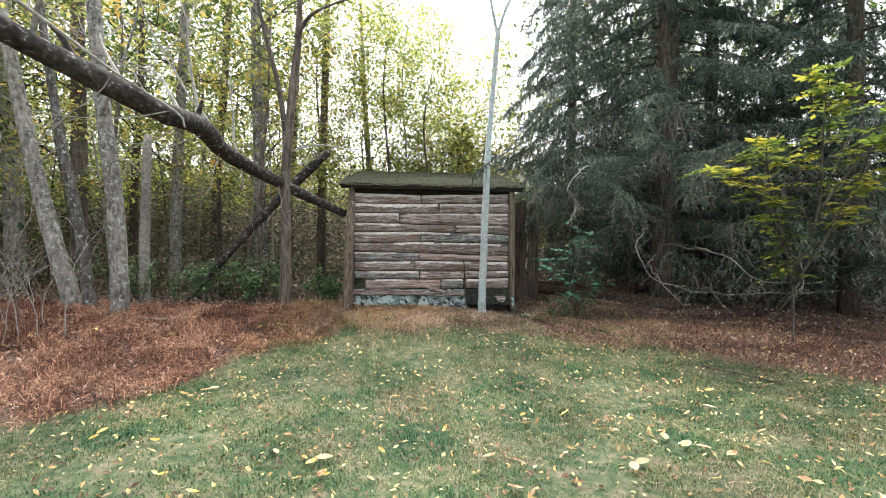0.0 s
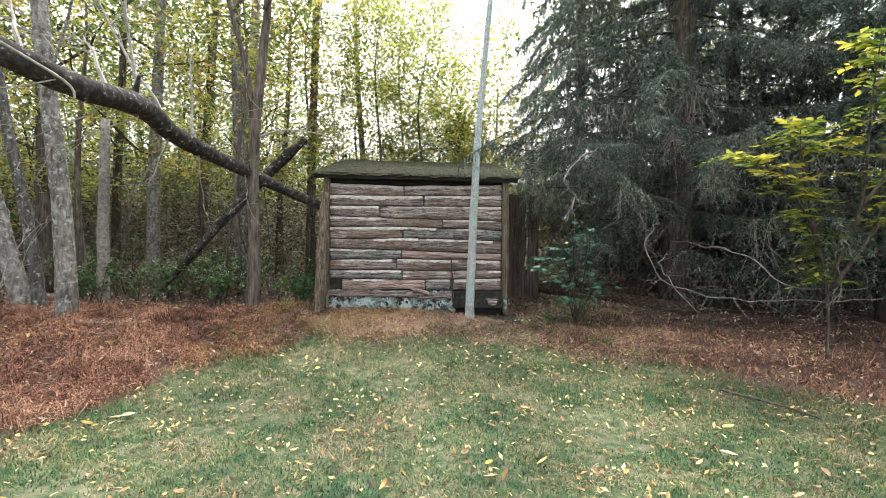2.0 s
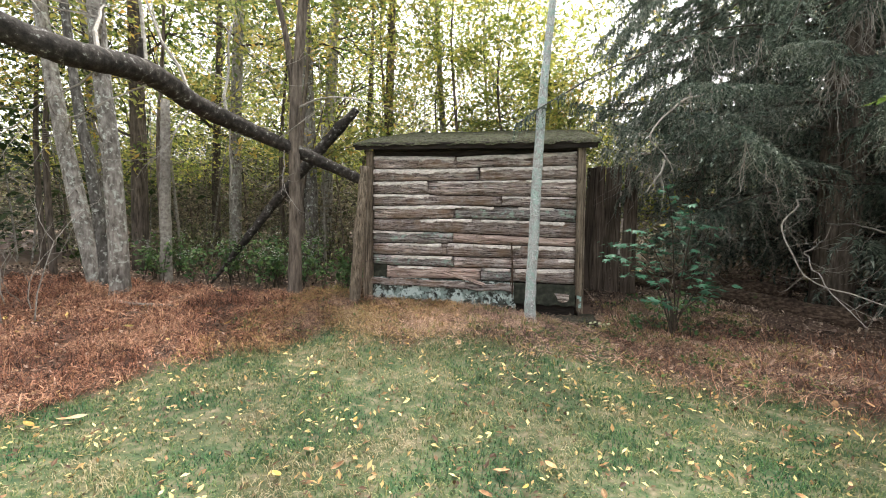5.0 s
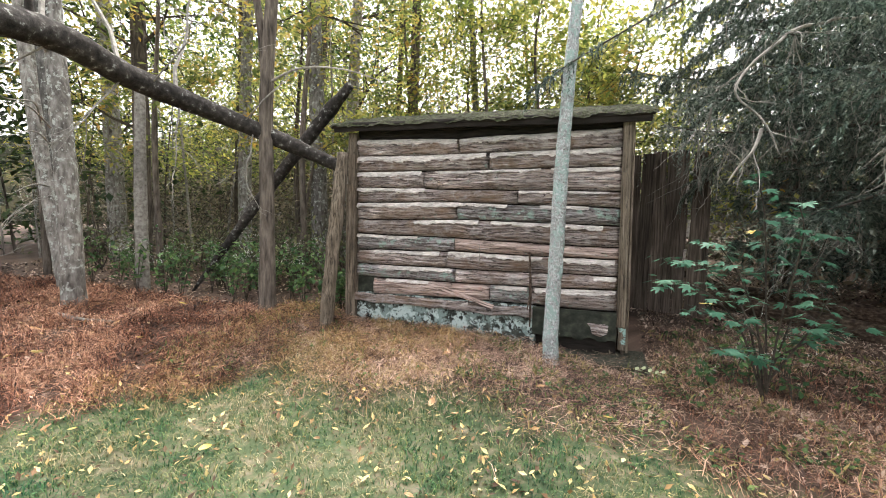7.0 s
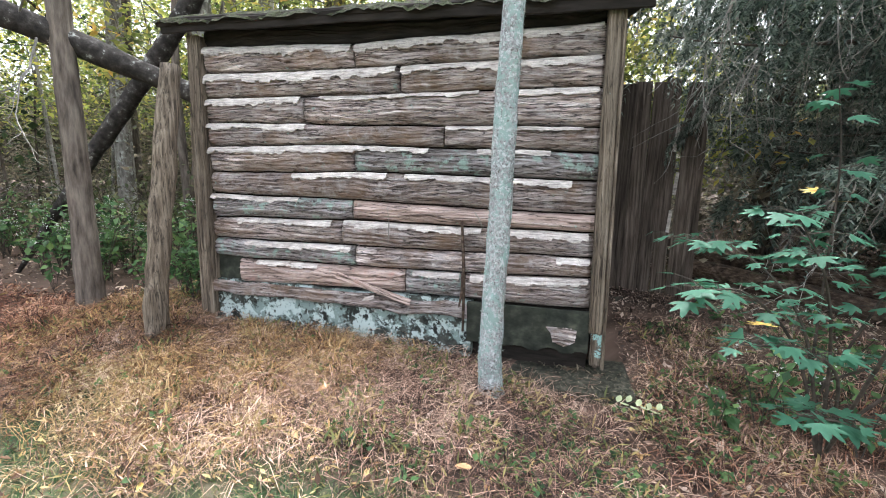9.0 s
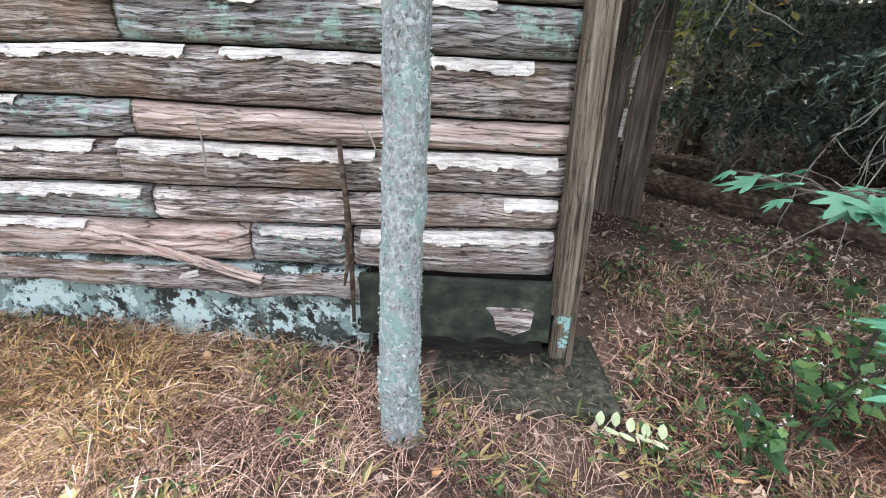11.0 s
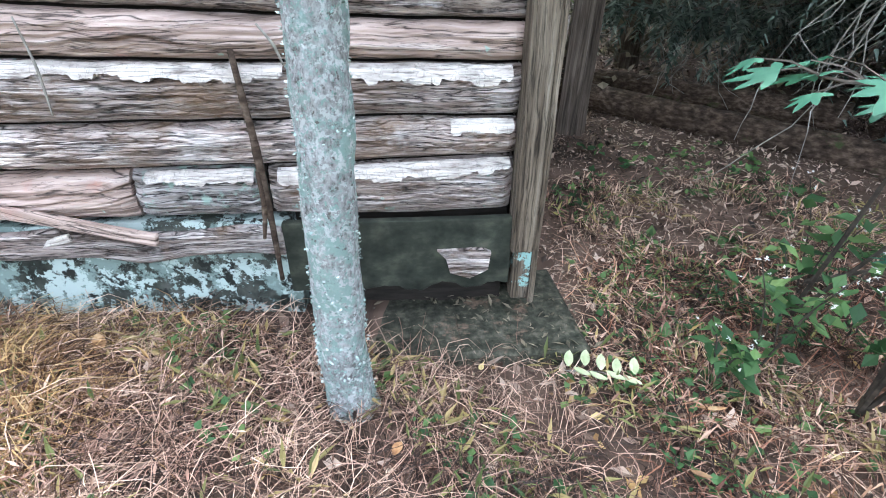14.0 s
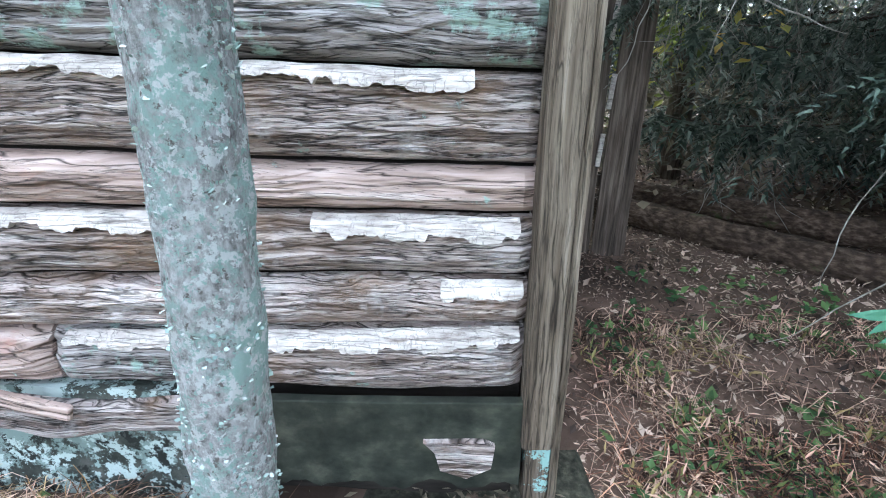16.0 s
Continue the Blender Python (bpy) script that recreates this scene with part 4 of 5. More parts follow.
for i in range(38):
    x, y = r.uniform(-15, -2.6), r.uniform(10.8, 19)
    z, h = float(ground_z(x, y)), r.uniform(2.5, 6.5)
    dx, dy = r.uniform(-1.5, 1.5), r.uniform(-0.5, 0.5)
    rad = r.uniform(0.014, 0.038)
    tr = tree("thin_stem", "thin bare sapling stem in the shaded wood", [(x, y, z - 0.03), (x + dx * 0.4, y + dy * 0.3, z + h * 0.5), (x + dx, y + dy, z + h)], [rad, rad * 0.8, rad * 0.3], r.choice((M_twig, M_grey_bark, M_brown_bark)), 6, 0.1, 6.0, "thin stems of the wood", 1.0, "sapling")
    sp = Soup()
    for _ in range(4):
        a, fr = r.uniform(0, 6.28), r.uniform(0.3, 0.95)
        twigs(sp, (dx * fr, dy * fr, h * fr), (math.cos(a), math.sin(a), r.uniform(-0.2, 0.7)), r.uniform(0.5, 1.3), 0.008, 1, r)
    sp.put("twig_spray", M_twig if i % 2 else M_dark_twig, tr)
# leaves of the wood, by storey
q = np.random.default_rng(3)


def clumps(n, xr, yr, zr, per, spread, size, keep=None):
    out = []
    for _ in range(n):
        c = np.array([q.uniform(*xr), q.uniform(*yr), q.uniform(*zr)])
        if keep is not None and not keep(c):
            continue
        s = spread * q.uniform(0.6, 1.5)
        out.append(c + q.normal(0, 1, (per, 3)) * np.array([s, s, s * 0.34]))
    return leaf_array(np.concatenate(out), size, 0.4, 0.1, 0.55, q)


def sky_gap(c):
    """Keeps the crowns thin over the clearing behind the shed."""
    bearing = c[0] / c[1]
    high = (c[2] - 1.5) / c[1]
    if -0.30 < bearing < 0.28 and high > 0.17:
        return q.random() < (0.16 if high > 0.32 else 0.30)
    if bearing > 0.28:
        return q.random() < 0.5
    return q.random() < (0.45 if high > 0.2 else 0.8)


far_leaves = [("woodland_crowns", "thin autumn crowns of the wood", M_leaf_mid, clumps(1500, (-24, 16), (12.5, 34), (2.8, 15), 90, 0.6, 0.135, sky_gap)),
              ("woodland_understorey", "shaded green understorey of the wood", M_dull, clumps(620, (-24, 20), (13, 32), (0.6, 4.6), 70, 0.7, 0.14)),
              # crowns added high up, only partly in view, so the wood below darkens
              ("canopy_roof", "leaf canopy added over the wood to block skylight", M_leaf_green, clumps(420, (-22, 22), (14, 34), (9, 15), 70, 1.1, 0.2, lambda c: abs(c[0] / c[1]) > 0.30))]


def closed_low(c):
    """The depth of the wood closes the view low down, and opens to the sky higher up."""
    bearing, high = c[0] / c[1], (c[2] - 1.5) / c[1]
    top = np.interp(bearing, [-0.45, -0.28, -0.1, 0.3, 0.5], [0.40, 0.34, 0.13, 0.15, 0.3])
    return high < top * q.uniform(0.6, 1.1)


far_leaves += [("deep_wood", "soft yellow-green leaves in the depth of the wood", M_leaf_soft, clumps(1500, (-30, 14), (20, 36), (2.2, 13), 46, 0.85, 0.27, closed_low)),
               ("deep_undergrowth", "dim leaves low in the depth of the wood", M_thicket, clumps(900, (-30, 20), (19, 34), (0.2, 5.5), 50, 0.9, 0.27)),
               ("mid_wood", "sunlit yellow-green leaves of slender trees", M_leaf_yellow, clumps(560, (-16, 2), (12, 20), (2.6, 8.5), 60, 0.5, 0.12, closed_low))]
# first entry: leaves added mostly above the view, to keep skylight off the wood
far_leaves += [("high_canopy", "leaf canopy added overhead to shade the wood", M_leaf_green, clumps(330, (-24, 22), (13, 32), (9.5, 15), 60, 1.2, 0.34, lambda c: abs(c[0] / c[1] + 0.01) > 0.30 and (c[0] < 3 or c[1] > 17))),
               ("woodland_thicket", "dim brown brush deep in the wood", M_thicket, clumps(330, (-18, -2.4), (13.5, 21), (0.1, 2.7), 60, 0.6, 0.14)),
               ("spruce_thicket", "dim brown-green brush behind the spruces", M_thicket, clumps(300, (2.0, 15), (13.4, 20), (0.05, 2.0), 60, 0.55, 0.15)),
               # leaf clumps added at the left to stop light entering from the side
               ("woodland_flank", "leafy flank added to block side light, shade in its colour", M_leaf_shade, clumps(300, (-22, -11), (2, 14), (0.3, 9), 60, 0.9, 0.25))]
for nm, lab, m, (v, t) in far_leaves:
    tagged(tri_mesh(nm, v, t, m), lab, "foliage", "", "stuff")

# sheet for distant woods all round, behind and beside the clearing; forest shade in its colour
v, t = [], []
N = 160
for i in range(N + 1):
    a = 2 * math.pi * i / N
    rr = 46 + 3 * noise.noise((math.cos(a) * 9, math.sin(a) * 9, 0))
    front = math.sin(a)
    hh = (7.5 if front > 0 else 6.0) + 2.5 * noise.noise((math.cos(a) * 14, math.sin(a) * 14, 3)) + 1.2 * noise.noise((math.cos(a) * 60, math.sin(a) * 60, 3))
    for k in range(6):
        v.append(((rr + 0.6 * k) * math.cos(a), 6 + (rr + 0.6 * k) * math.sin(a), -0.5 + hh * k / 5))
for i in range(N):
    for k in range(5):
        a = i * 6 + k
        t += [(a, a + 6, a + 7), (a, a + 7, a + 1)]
tagged(tri_mesh("backdrop", v, t, M_far), "backdrop sheet of distant woods, shade in its dark colour", "backdrop", "", "structure")


def leafy_tree(name, label, stem, radii, bark, material, crown, n_clump, per, spread, size, seed, group=""):
    """A stem with forking branches and a crown of separate leaves on its twigs."""
    rr, nr = random.Random(seed), np.random.default_rng(seed)
    ob = tree(name, label, stem, radii, bark, 9, 0.08, 6.0, group)
    b = Vector(stem[0])
    line = smooth_line([Vector(p) - b for p in stem], 9)
    cen = []
    for _ in range(n_clump):
        sp = Soup()
        k = rr.randint(int(len(line) * crown), len(line) - 1)
        a = rr.uniform(0, 6.28)
        tips = twigs(sp, line[k], (math.cos(a), math.sin(a), rr.uniform(-0.1, 0.8)), rr.uniform(0.7, 1.7) * spread, radii[-1] * 0.7, 1, rr)
        for p in tips:
            if rr.random() < 0.8:
                cen.append(np.array(p) + nr.normal(0, 0.09 * spread + 0.05, (per, 3)))
        sp.put("branch", M_dark_twig, ob, True)
    v, t = leaf_array(np.concatenate(cen), size, 0.4, 0.15, 0.45, nr)
    tri_mesh("crown", v, t, material, ob)
    return ob


# yellow-green saplings behind the shed
for i, (x, y, h, mm) in enumerate([(-1.3, 13.6, 8.2, M_leaf_yellow), (-0.1, 13.4, 6.6, M_leaf_yellow), (0.9, 13.6, 4.8, M_leaf_mid), (-3.4, 14.2, 8.8, M_leaf_mid), (1.7, 14.2, 5.2, M_leaf_yellow), (-0.9, 16.0, 9.6, M_leaf_yellow), (0.4, 14.8, 4.6, M_leaf_mid), (-2.2, 15.5, 6.5, M_leaf_mid), (0.8, 17.0, 8.0, M_leaf_yellow)]):
    leafy_tree("walnut_sapling", "young tree with yellow-green autumn leaves behind the shed", [(x, y, 0.15), (x + 0.1, y, h * 0.4), (x - 0.1, y, h * 0.75), (x + 0.15, y, h)], [0.05, 0.04, 0.025, 0.012], M_brown_bark, mm, 0.26, 32, 13, 1.35, 0.125, 20 + i, "saplings behind the shed")
# leafy trees at the left
for i, (x, y, h) in enumerate([(-7.0, 10.5, 7.5), (-4.0, 11.2, 7.0), (-8.8, 9.5, 7.0), (-6.0, 13.5, 8.0), (-10.5, 10.5, 8.0)]):
    leafy_tree("woodland_sapling", "slender woodland tree with sparse yellowing leaves", [(x, y, 0.15), (x - 0.1, y, h * 0.4), (x + 0.1, y, h * 0.75), (x, y, h)], [0.07, 0.055, 0.03, 0.012], M_brown_bark, M_leaf_mid, 0.30, 22, 11, 1.3, 0.14, 40 + i, "saplings in the wood")

# ---- spruces ----


def needle_bough(parent, pts, rr, nr, gap, long, first=0.18, radius=0.03, big=1.0):
    """One bough: its wood, and under it the hanging needled twigs."""
    n = len(pts) - 1
    L = sum((pts[k + 1] - pts[k]).length for k in range(n))
    d = Vector((pts[-1] - pts[0]).xy.normalized().to_3d())
    side = Vector((-d.y, d.x, 0))
    v, t = tube(pts, [radius, 0.005], 5)
    wood = tri_mesh("bough", v, t, M_dark_twig, parent, True)
    m, V = max(3, int(L / gap)), []
    for j in range(m):
        u = first + (0.995 - first) * (j + rr.random()) / m
        kk = min(n - 1, int(u * n))
        p = pts[kk].lerp(pts[kk + 1], u * n - kk)
        ll = rr.uniform(0.3, 1.0) * long * (1.2 - 0.5 * u)
        out = side * rr.choice((-1, 1)) * rr.uniform(0.2, 1.0) + d * rr.uniform(0.1, 0.6)
        q0 = np.array(p)
        q2 = np.array(p + out * ll * rr.uniform(0.6, 1.0) + Vector((0, 0, -ll * rr.uniform(0.35, 0.95))))
        q1 = np.array(p + out * ll * 0.75 + Vector((0, 0, -ll * 0.08)))
        c = 36
        w = np.linspace(0.03, 1, c)[:, None]
        line = (1 - w) ** 2 * q0 + 2 * w * (1 - w) * q1 + w ** 2 * q2
        tan = np.gradient(line, axis=0)
        tan /= np.linalg.norm(tan, axis=1)[:, None] + 1e-6
        rad = nr.normal(0, 1, (c, 3))
        rad -= tan * (rad * tan).sum(1)[:, None]
        rad /= np.linalg.norm(rad, axis=1)[:, None] + 1e-6
        tip = line + (tan * 0.7 + rad * 0.8) * nr.uniform(0.045, 0.10, (c, 1)) * big
        wid = np.cross(tan, rad) * 0.012 * big
        V.append(np.stack([line - wid, line + wid, tip], 1).reshape(-1, 3))
    V = np.concatenate(V)
    tagged(tri_mesh("needles", V, np.arange(len(V)), M_needle, wood), "", "", "", "stuff")
    return wood


def spruce(label, x, y, height, reach, seed, limbs=90, low=0.9, gap=0.06, girth=0.2, big=1.5):
    rr, nr = random.Random(seed), np.random.default_rng(seed)
    z = float(ground_z(x, y))
    ob = tree("spruce_tree", label, [(x, y, z - 0.05), (x + 0.05, y, z + height * 0.4), (x, y, z + height)], [girth, girth * 0.8, 0.04], M_brown_bark, 14, 0.1)
    bare = Soup()
    for i in range(limbs):
        f = (i + rr.random()) / limbs
        hz = low + (height - low - 0.4) * f ** 1.25
        L = reach * (1 - hz / height) ** 0.75 * rr.uniform(0.7, 1.15)
        a = i * 2.399 + rr.uniform(-0.4, 0.4)
        d = Vector((math.cos(a), math.sin(a), 0))
        n = 9
        sag = rr.uniform(0.15, 0.45) + 0.25 * float(step(3.0, 6.0, hz))
        side = Vector((-d.y, d.x, 0)) * rr.uniform(-0.15, 0.15)
        pts = [d * (L * k / n) + side * L * (k / n) ** 2 + Vector((0, 0, hz + L * (0.12 * k / n - sag * (k / n) ** 1.6 + 0.14 * (k / n) ** 4))) for k in range(n + 1)]
        needle_bough(ob, pts, rr, nr, gap, 1.05, 0.12, 0.03 * (0.4 + L / reach), big)
        if hz < 4.5:
            for _ in range(20):
                p = pts[rr.randint(3, n - 1)]
                twigs(bare, p, (rr.uniform(-0.5, 0.5), rr.uniform(-0.5, 0.5), -1), rr.uniform(0.3, 0.9), 0.006, 1, rr)
    if bare.n:
        bare.put("twig_spray", M_twig, ob)
    return ob


big_spruce = spruce("tall dark spruce with drooping needled boughs", 5.6, 10.9, 15.0, 4.6, 1, 130, 1.9, 0.034, 0.30, 0.72)
spruce("dark spruce with boughs sweeping low to the ground", 9.0, 9.6, 14.0, 4.4, 2, 90, 0.7, 0.065)
spruce("dark spruce standing behind the shed", 4.7, 15.4, 13.0, 3.5, 3, 70, 1.9, 0.09)
spruce("dark spruce at the back of the clearing", 11.5, 13.5, 14.0, 4.5, 4, 60, 0.7, 0.14)
spruce("dark spruce deep in the wood", 7.8, 16.0, 14.0, 4.4, 6, 70, 0.8, 0.12)
spruce("dark dense spruce close beside another", 7.5, 12.2, 14.5, 4.2, 9, 85, 0.9, 0.06)
# two long boughs of the big spruce that reach over the shed
_rr, _nr, _o = random.Random(4), np.random.default_rng(4), big_spruce.matrix_world.translation
for pts in [[(5.2, 10.7, 4.6), (3.6, 9.7, 4.3), (2.2, 8.9, 3.7), (1.2, 8.5, 3.1), (0.75, 8.3, 2.75)], [(5.2, 10.6, 3.4), (4.2, 9.4, 3.35), (3.2, 8.2, 3.1), (2.5, 7.3, 2.9)], [(5.3, 10.5, 3.9), (4.3, 8.8, 3.7), (3.4, 7.6, 3.3)], [(5.3, 10.6, 5.4), (3.8, 9.9, 5.3), (2.6, 9.5, 4.7), (1.9, 9.3, 3.9)],
            [(5.4, 10.8, 7.6), (4.0, 10.6, 7.1), (2.8, 10.4, 6.0), (2.2, 10.3, 5.1)], [(5.4, 10.8, 6.5), (4.0, 10.3, 6.0), (2.7, 9.9, 4.9), (2.0, 9.7, 4.0)], [(5.4, 10.9, 9.0), (4.2, 10.8, 8.4), (3.1, 10.6, 7.2), (2.5, 10.5, 6.3)],
            [(5.4, 10.9, 5.9), (4.2, 11.2, 5.6), (3.0, 11.4, 4.9), (2.3, 11.5, 4.2)], [(5.4, 10.9, 4.4), (4.2, 10.6, 4.2), (3.1, 10.4, 3.7), (2.4, 10.3, 3.1)], [(5.4, 10.9, 3.5), (4.4, 10.9, 3.4), (3.5, 10.8, 3.0), (3.0, 10.7, 2.5)],
            [(5.4, 10.5, 4.5), (4.4, 8.7, 4.4), (3.6, 7.5, 3.9), (3.2, 7.0, 3.2)], [(5.5, 10.4, 3.4), (5.0, 8.8, 3.3), (4.4, 7.6, 2.8), (4.2, 7.1, 2.2)], [(5.6, 10.4, 3.0), (5.9, 8.7, 3.0), (5.7, 7.7, 2.6), (5.6, 7.3, 2.0)],
            [(5.2, 10.7, 3.0), (4.2, 9.6, 3.0), (3.4, 9.1, 2.9), (3.0, 9.0, 2.7)]]:
    needle_bough(big_spruce, smooth_line([Vector(p) - _o for p in pts], 4), _rr, _nr, 0.09 if pts[-1][0] < 1 else 0.028 if pts[-1][1] > 9.5 else 0.034, 0.75 if pts[-1][1] > 9.5 else 0.55, 0.25, 0.014, 0.6 if pts[-1][1] > 9.5 else 0.48)

for k in range(16):
    z0 = 3.4 + 0.42 * k
    x1, y1 = _rr.uniform(1.9, 3.3), _rr.uniform(10.4, 12.8)
    pts = [(5.5, 10.9, z0), (4.3, 10.9 * 0.6 + y1 * 0.4, z0 - 0.25), (0.35 * 4.3 + 0.65 * x1, 10.9 * 0.2 + y1 * 0.8, z0 - 0.8), (x1, y1, z0 - 1.5)]
    needle_bough(big_spruce, smooth_line([Vector(p) - _o for p in pts], 4), _rr, _nr, 0.03, 0.8, 0.15, 0.016, 0.65)

# dead low boughs under the spruce
r = random.Random(8)
db = thing("dead_bough", "pale bare dead boughs arching low under the spruce", "branch", "", pose(4.2, 8.6, 0.3))
for pts in [[(4.9, 10.2, 1.9), (4.2, 8.9, 1.85), (3.9, 8.5, 1.45), (4.05, 8.3, 1.0), (4.6, 7.9, 0.75), (5.6, 7.5, 0.75), (6.6, 7.2, 0.8)], [(5.2, 10.3, 1.6), (5.1, 8.6, 1.5), (5.2, 7.6, 1.25), (5.4, 7.3, 0.95), (6.2, 7.0, 1.0)],
            [(6.2, 9.8, 2.0), (6.4, 8.2, 1.5), (6.0, 7.2, 1.2), (5.7, 6.9, 0.8)], [(3.2, 8.3, 3.1), (2.5, 7.5, 2.75), (2.2, 7.25, 2.4), (2.28, 7.15, 2.2), (2.36, 7.12, 2.0)], [(2.28, 7.15, 2.15), (2.2, 7.1, 1.95), (2.12, 7.05, 1.8)],
            [(5.2, 10.4, 1.3), (4.5, 9.3, 1.2), (4.3, 8.5, 0.9), (4.5, 8.0, 0.45)]]:
    sp = Soup()
    line = [Vector(p) - Vector((4.2, 8.6, 0.3)) for p in pts]
    line = [p + noise.noise_vector(p * 3) * 0.07 for p in smooth_line(line, 6)]
    v, t = tube(line, [0.011, 0.004] if pts[0][0] < 4 else [0.013, 0.004], 6, 0.25)
    sp.add(v, t)
    for k in range(4, len(line) - 1, 2):
        twigs(sp, line[k], (r.uniform(-1, 1), r.uniform(-1, 0.5), r.uniform(-1, 0.4)), r.uniform(0.25, 0.7) * (0.5 if pts[0][0] < 4 else 1), 0.004, 1, r)
    sp.put("bough", M_twig, db, True)

# ---- saplings and weeds ----


def leaflet_sprays(ob, sp, starts, material, size, r, pairs=6):
    """Compound leaves: paired leaflets along a stalk."""
    v_all = Soup()
    for p, d, L in starts:
        d = Vector(d).normalized()
        side = d.cross(Vector((0, 0, 1))).normalized()
        pts = [Vector(p) + d * L * k / pairs + Vector((0, 0, -0.18 * L * (k / pairs) ** 2)) for k in range(pairs + 1)]
        v, t = tube(pts, [0.003, 0.0015], 3)
        sp.add(v, t)
        for k in range(1, pairs + 1):
            for s in (-1, 1) if k < pairs else (0,):
                w = (side * s * 0.9 + d * (0.45 if s else 1) + Vector((0, 0, r.uniform(-0.45, 0.1)))).normalized()
                n = d.cross(side) if s == 0 else w.cross(d).normalized() * s
                sz = size * r.uniform(0.7, 1.2)
                b = w.cross(n).normalized()
                a = pts[k]
                v_all.add([a, a + w * sz * 0.45 + b * sz * 0.26 + n * 0.01, a + w * sz, a + w * sz * 0.45 - b * sz * 0.26 + n * 0.01], [(0, 1, 2), (0, 2, 3)])
    return v_all


r = random.Random(21)
sx = Vector((5.65, 6.95, 0.05))
sap = thing("yellow_sapling", "spreading sapling with yellow-green compound leaves", "sapling", "", Matrix.Translation(sx))
sp, starts = Soup(), []
for pts in [[(0, 0, 0), (0.02, 0.05, 0.8), (-0.1, 0.1, 1.5), (-0.6, -0.05, 2.2), (-1.4, -0.2, 2.65)], [(0, 0, 0.9), (0.4, -0.1, 1.6), (0.7, -0.3, 2.4), (0.9, -0.5, 3.6)], [(0.02, 0, 1.1), (0.1, -0.3, 2.0), (-0.1, -0.6, 3.2), (-0.2, -0.8, 3.9)],
            [(0.4, -0.1, 1.6), (0.9, 0.1, 2.2), (1.6, -0.2, 2.9)], [(-0.1, 0.1, 1.5), (-0.5, -0.1, 2.5), (-0.7, -0.3, 3.0)], [(0.1, -0.3, 2.0), (0.5, -0.5, 2.7), (0.9, -0.6, 3.1)]]:
    line = smooth_line(pts, 6)
    v, t = tube(line, [0.022, 0.006], 6, 0.1)
    sp.add(v, t)
    for p in line[8:]:
        for _ in range(3):
            a = r.uniform(0, 6.28)
            starts.append((p, (math.cos(a), math.sin(a), r.uniform(-0.2, 0.5)), r.uniform(0.25, 0.45)))
lv = leaflet_sprays(sap, sp, starts, M_sap_leaf, 0.14, r)
sp.put("stem", M_brown_bark, sap, True)
lv.put("leaves", M_sap_leaf, sap)


def palmate(size, lobes=5):
    """A lobed palmate leaf in the xy plane, stalk at the origin."""
    out = [(0, 0, 0)]
    for k in range(lobes):
        a = math.radians(-75 + 150 * k / (lobes - 1))
        L = size * (1.0 - 0.28 * abs(k - (lobes - 1) / 2) / ((lobes - 1) / 2))
        for da, f in ((-15, 0.55), (-8, 0.78), (0, 1.0), (8, 0.78), (15, 0.55)):
            b = a + math.radians(da)
            out.append((L * f * math.sin(b), L * f * math.cos(b), -0.10 * L * f))
    return out, [(0, i + 1, i) for i in range(1, len(out) - 1)]


def palmate_leaf_shrub(name, label, place, stems, material, size, seed, count):
    rr = random.Random(seed)
    ob = thing(name, label, "shrub", "", pose(*place))
    st = Soup()
    b = Vector(place)
    me = old = None
    for pts in stems:
        line = smooth_line([Vector(p) - b for p in pts], 6)
        v, t = tube(line, [0.010, 0.003], 5)
        st.add(v, t)
        for k in range(count):
            p = line[rr.randint(len(line) // 2 - 1, len(line) - 1)]
            a = rr.uniform(0, 6.28)
            e = p + Vector((math.cos(a), math.sin(a), rr.uniform(-0.1, 0.4))) * rr.uniform(0.04, 0.14)
            v, t = tube([p, (p + e) / 2 + Vector((0, 0, 0.01)), e], [0.0022, 0.0015], 3)
            st.add(v, t)
            if me is None:
                pv, pt = palmate(size)
                lf = tri_mesh("leaf", pv, pt, material, ob)
                me = lf.data
                old = tri_mesh("leaf", pv, pt, M_fallen, ob)
                old.matrix_basis = Matrix.Translation(e + Vector((0.1, -0.05, -0.06)))
            else:
                lf = new("leaf", old.data if k == 6 and rr.random() < 0.35 else me)
                lf.parent = ob
            s = rr.uniform(0.6, 1.15)
            lf.matrix_basis = Matrix.Translation(e) @ pose(0, 0, 0, rr.uniform(-35, 10), rr.uniform(-20, 20), math.degrees(a) - 90) @ Matrix.Diagonal((s, s, s, 1))
    st.put("stem", M_dark_twig, ob)
    return ob


palmate_leaf_shrub("maple_seedling", "young shrub with blue-green lobed leaves beside the shed", (2.75, 8.45, 0.1),
                   [[(2.75, 8.45, 0.1), (2.5, 8.25, 0.75), (2.15, 7.9, 1.1), (1.86, 7.62, 1.15)], [(2.75, 8.45, 0.1), (2.55, 8.35, 0.85), (2.25, 8.28, 1.2), (1.95, 8.27, 1.27)],
                    [(2.75, 8.45, 0.1), (2.6, 8.2, 0.8), (2.4, 7.9, 1.2), (2.22, 7.75, 1.45)], [(2.75, 8.4, 0.2), (2.6, 8.1, 0.7), (2.35, 7.85, 0.9), (2.08, 7.7, 0.95)],
                    [(2.75, 8.4, 0.2), (2.65, 8.1, 0.5), (2.45, 7.8, 0.65), (2.3, 7.7, 0.7)], [(2.75, 8.4, 0.2), (2.7, 8.0, 0.9), (2.7, 7.7, 1.5), (2.6, 7.5, 1.75)], [(2.75, 8.4, 0.3), (2.9, 8.1, 0.8), (2.9, 7.8, 1.1)]], M_maple, 0.086, 3, 30)
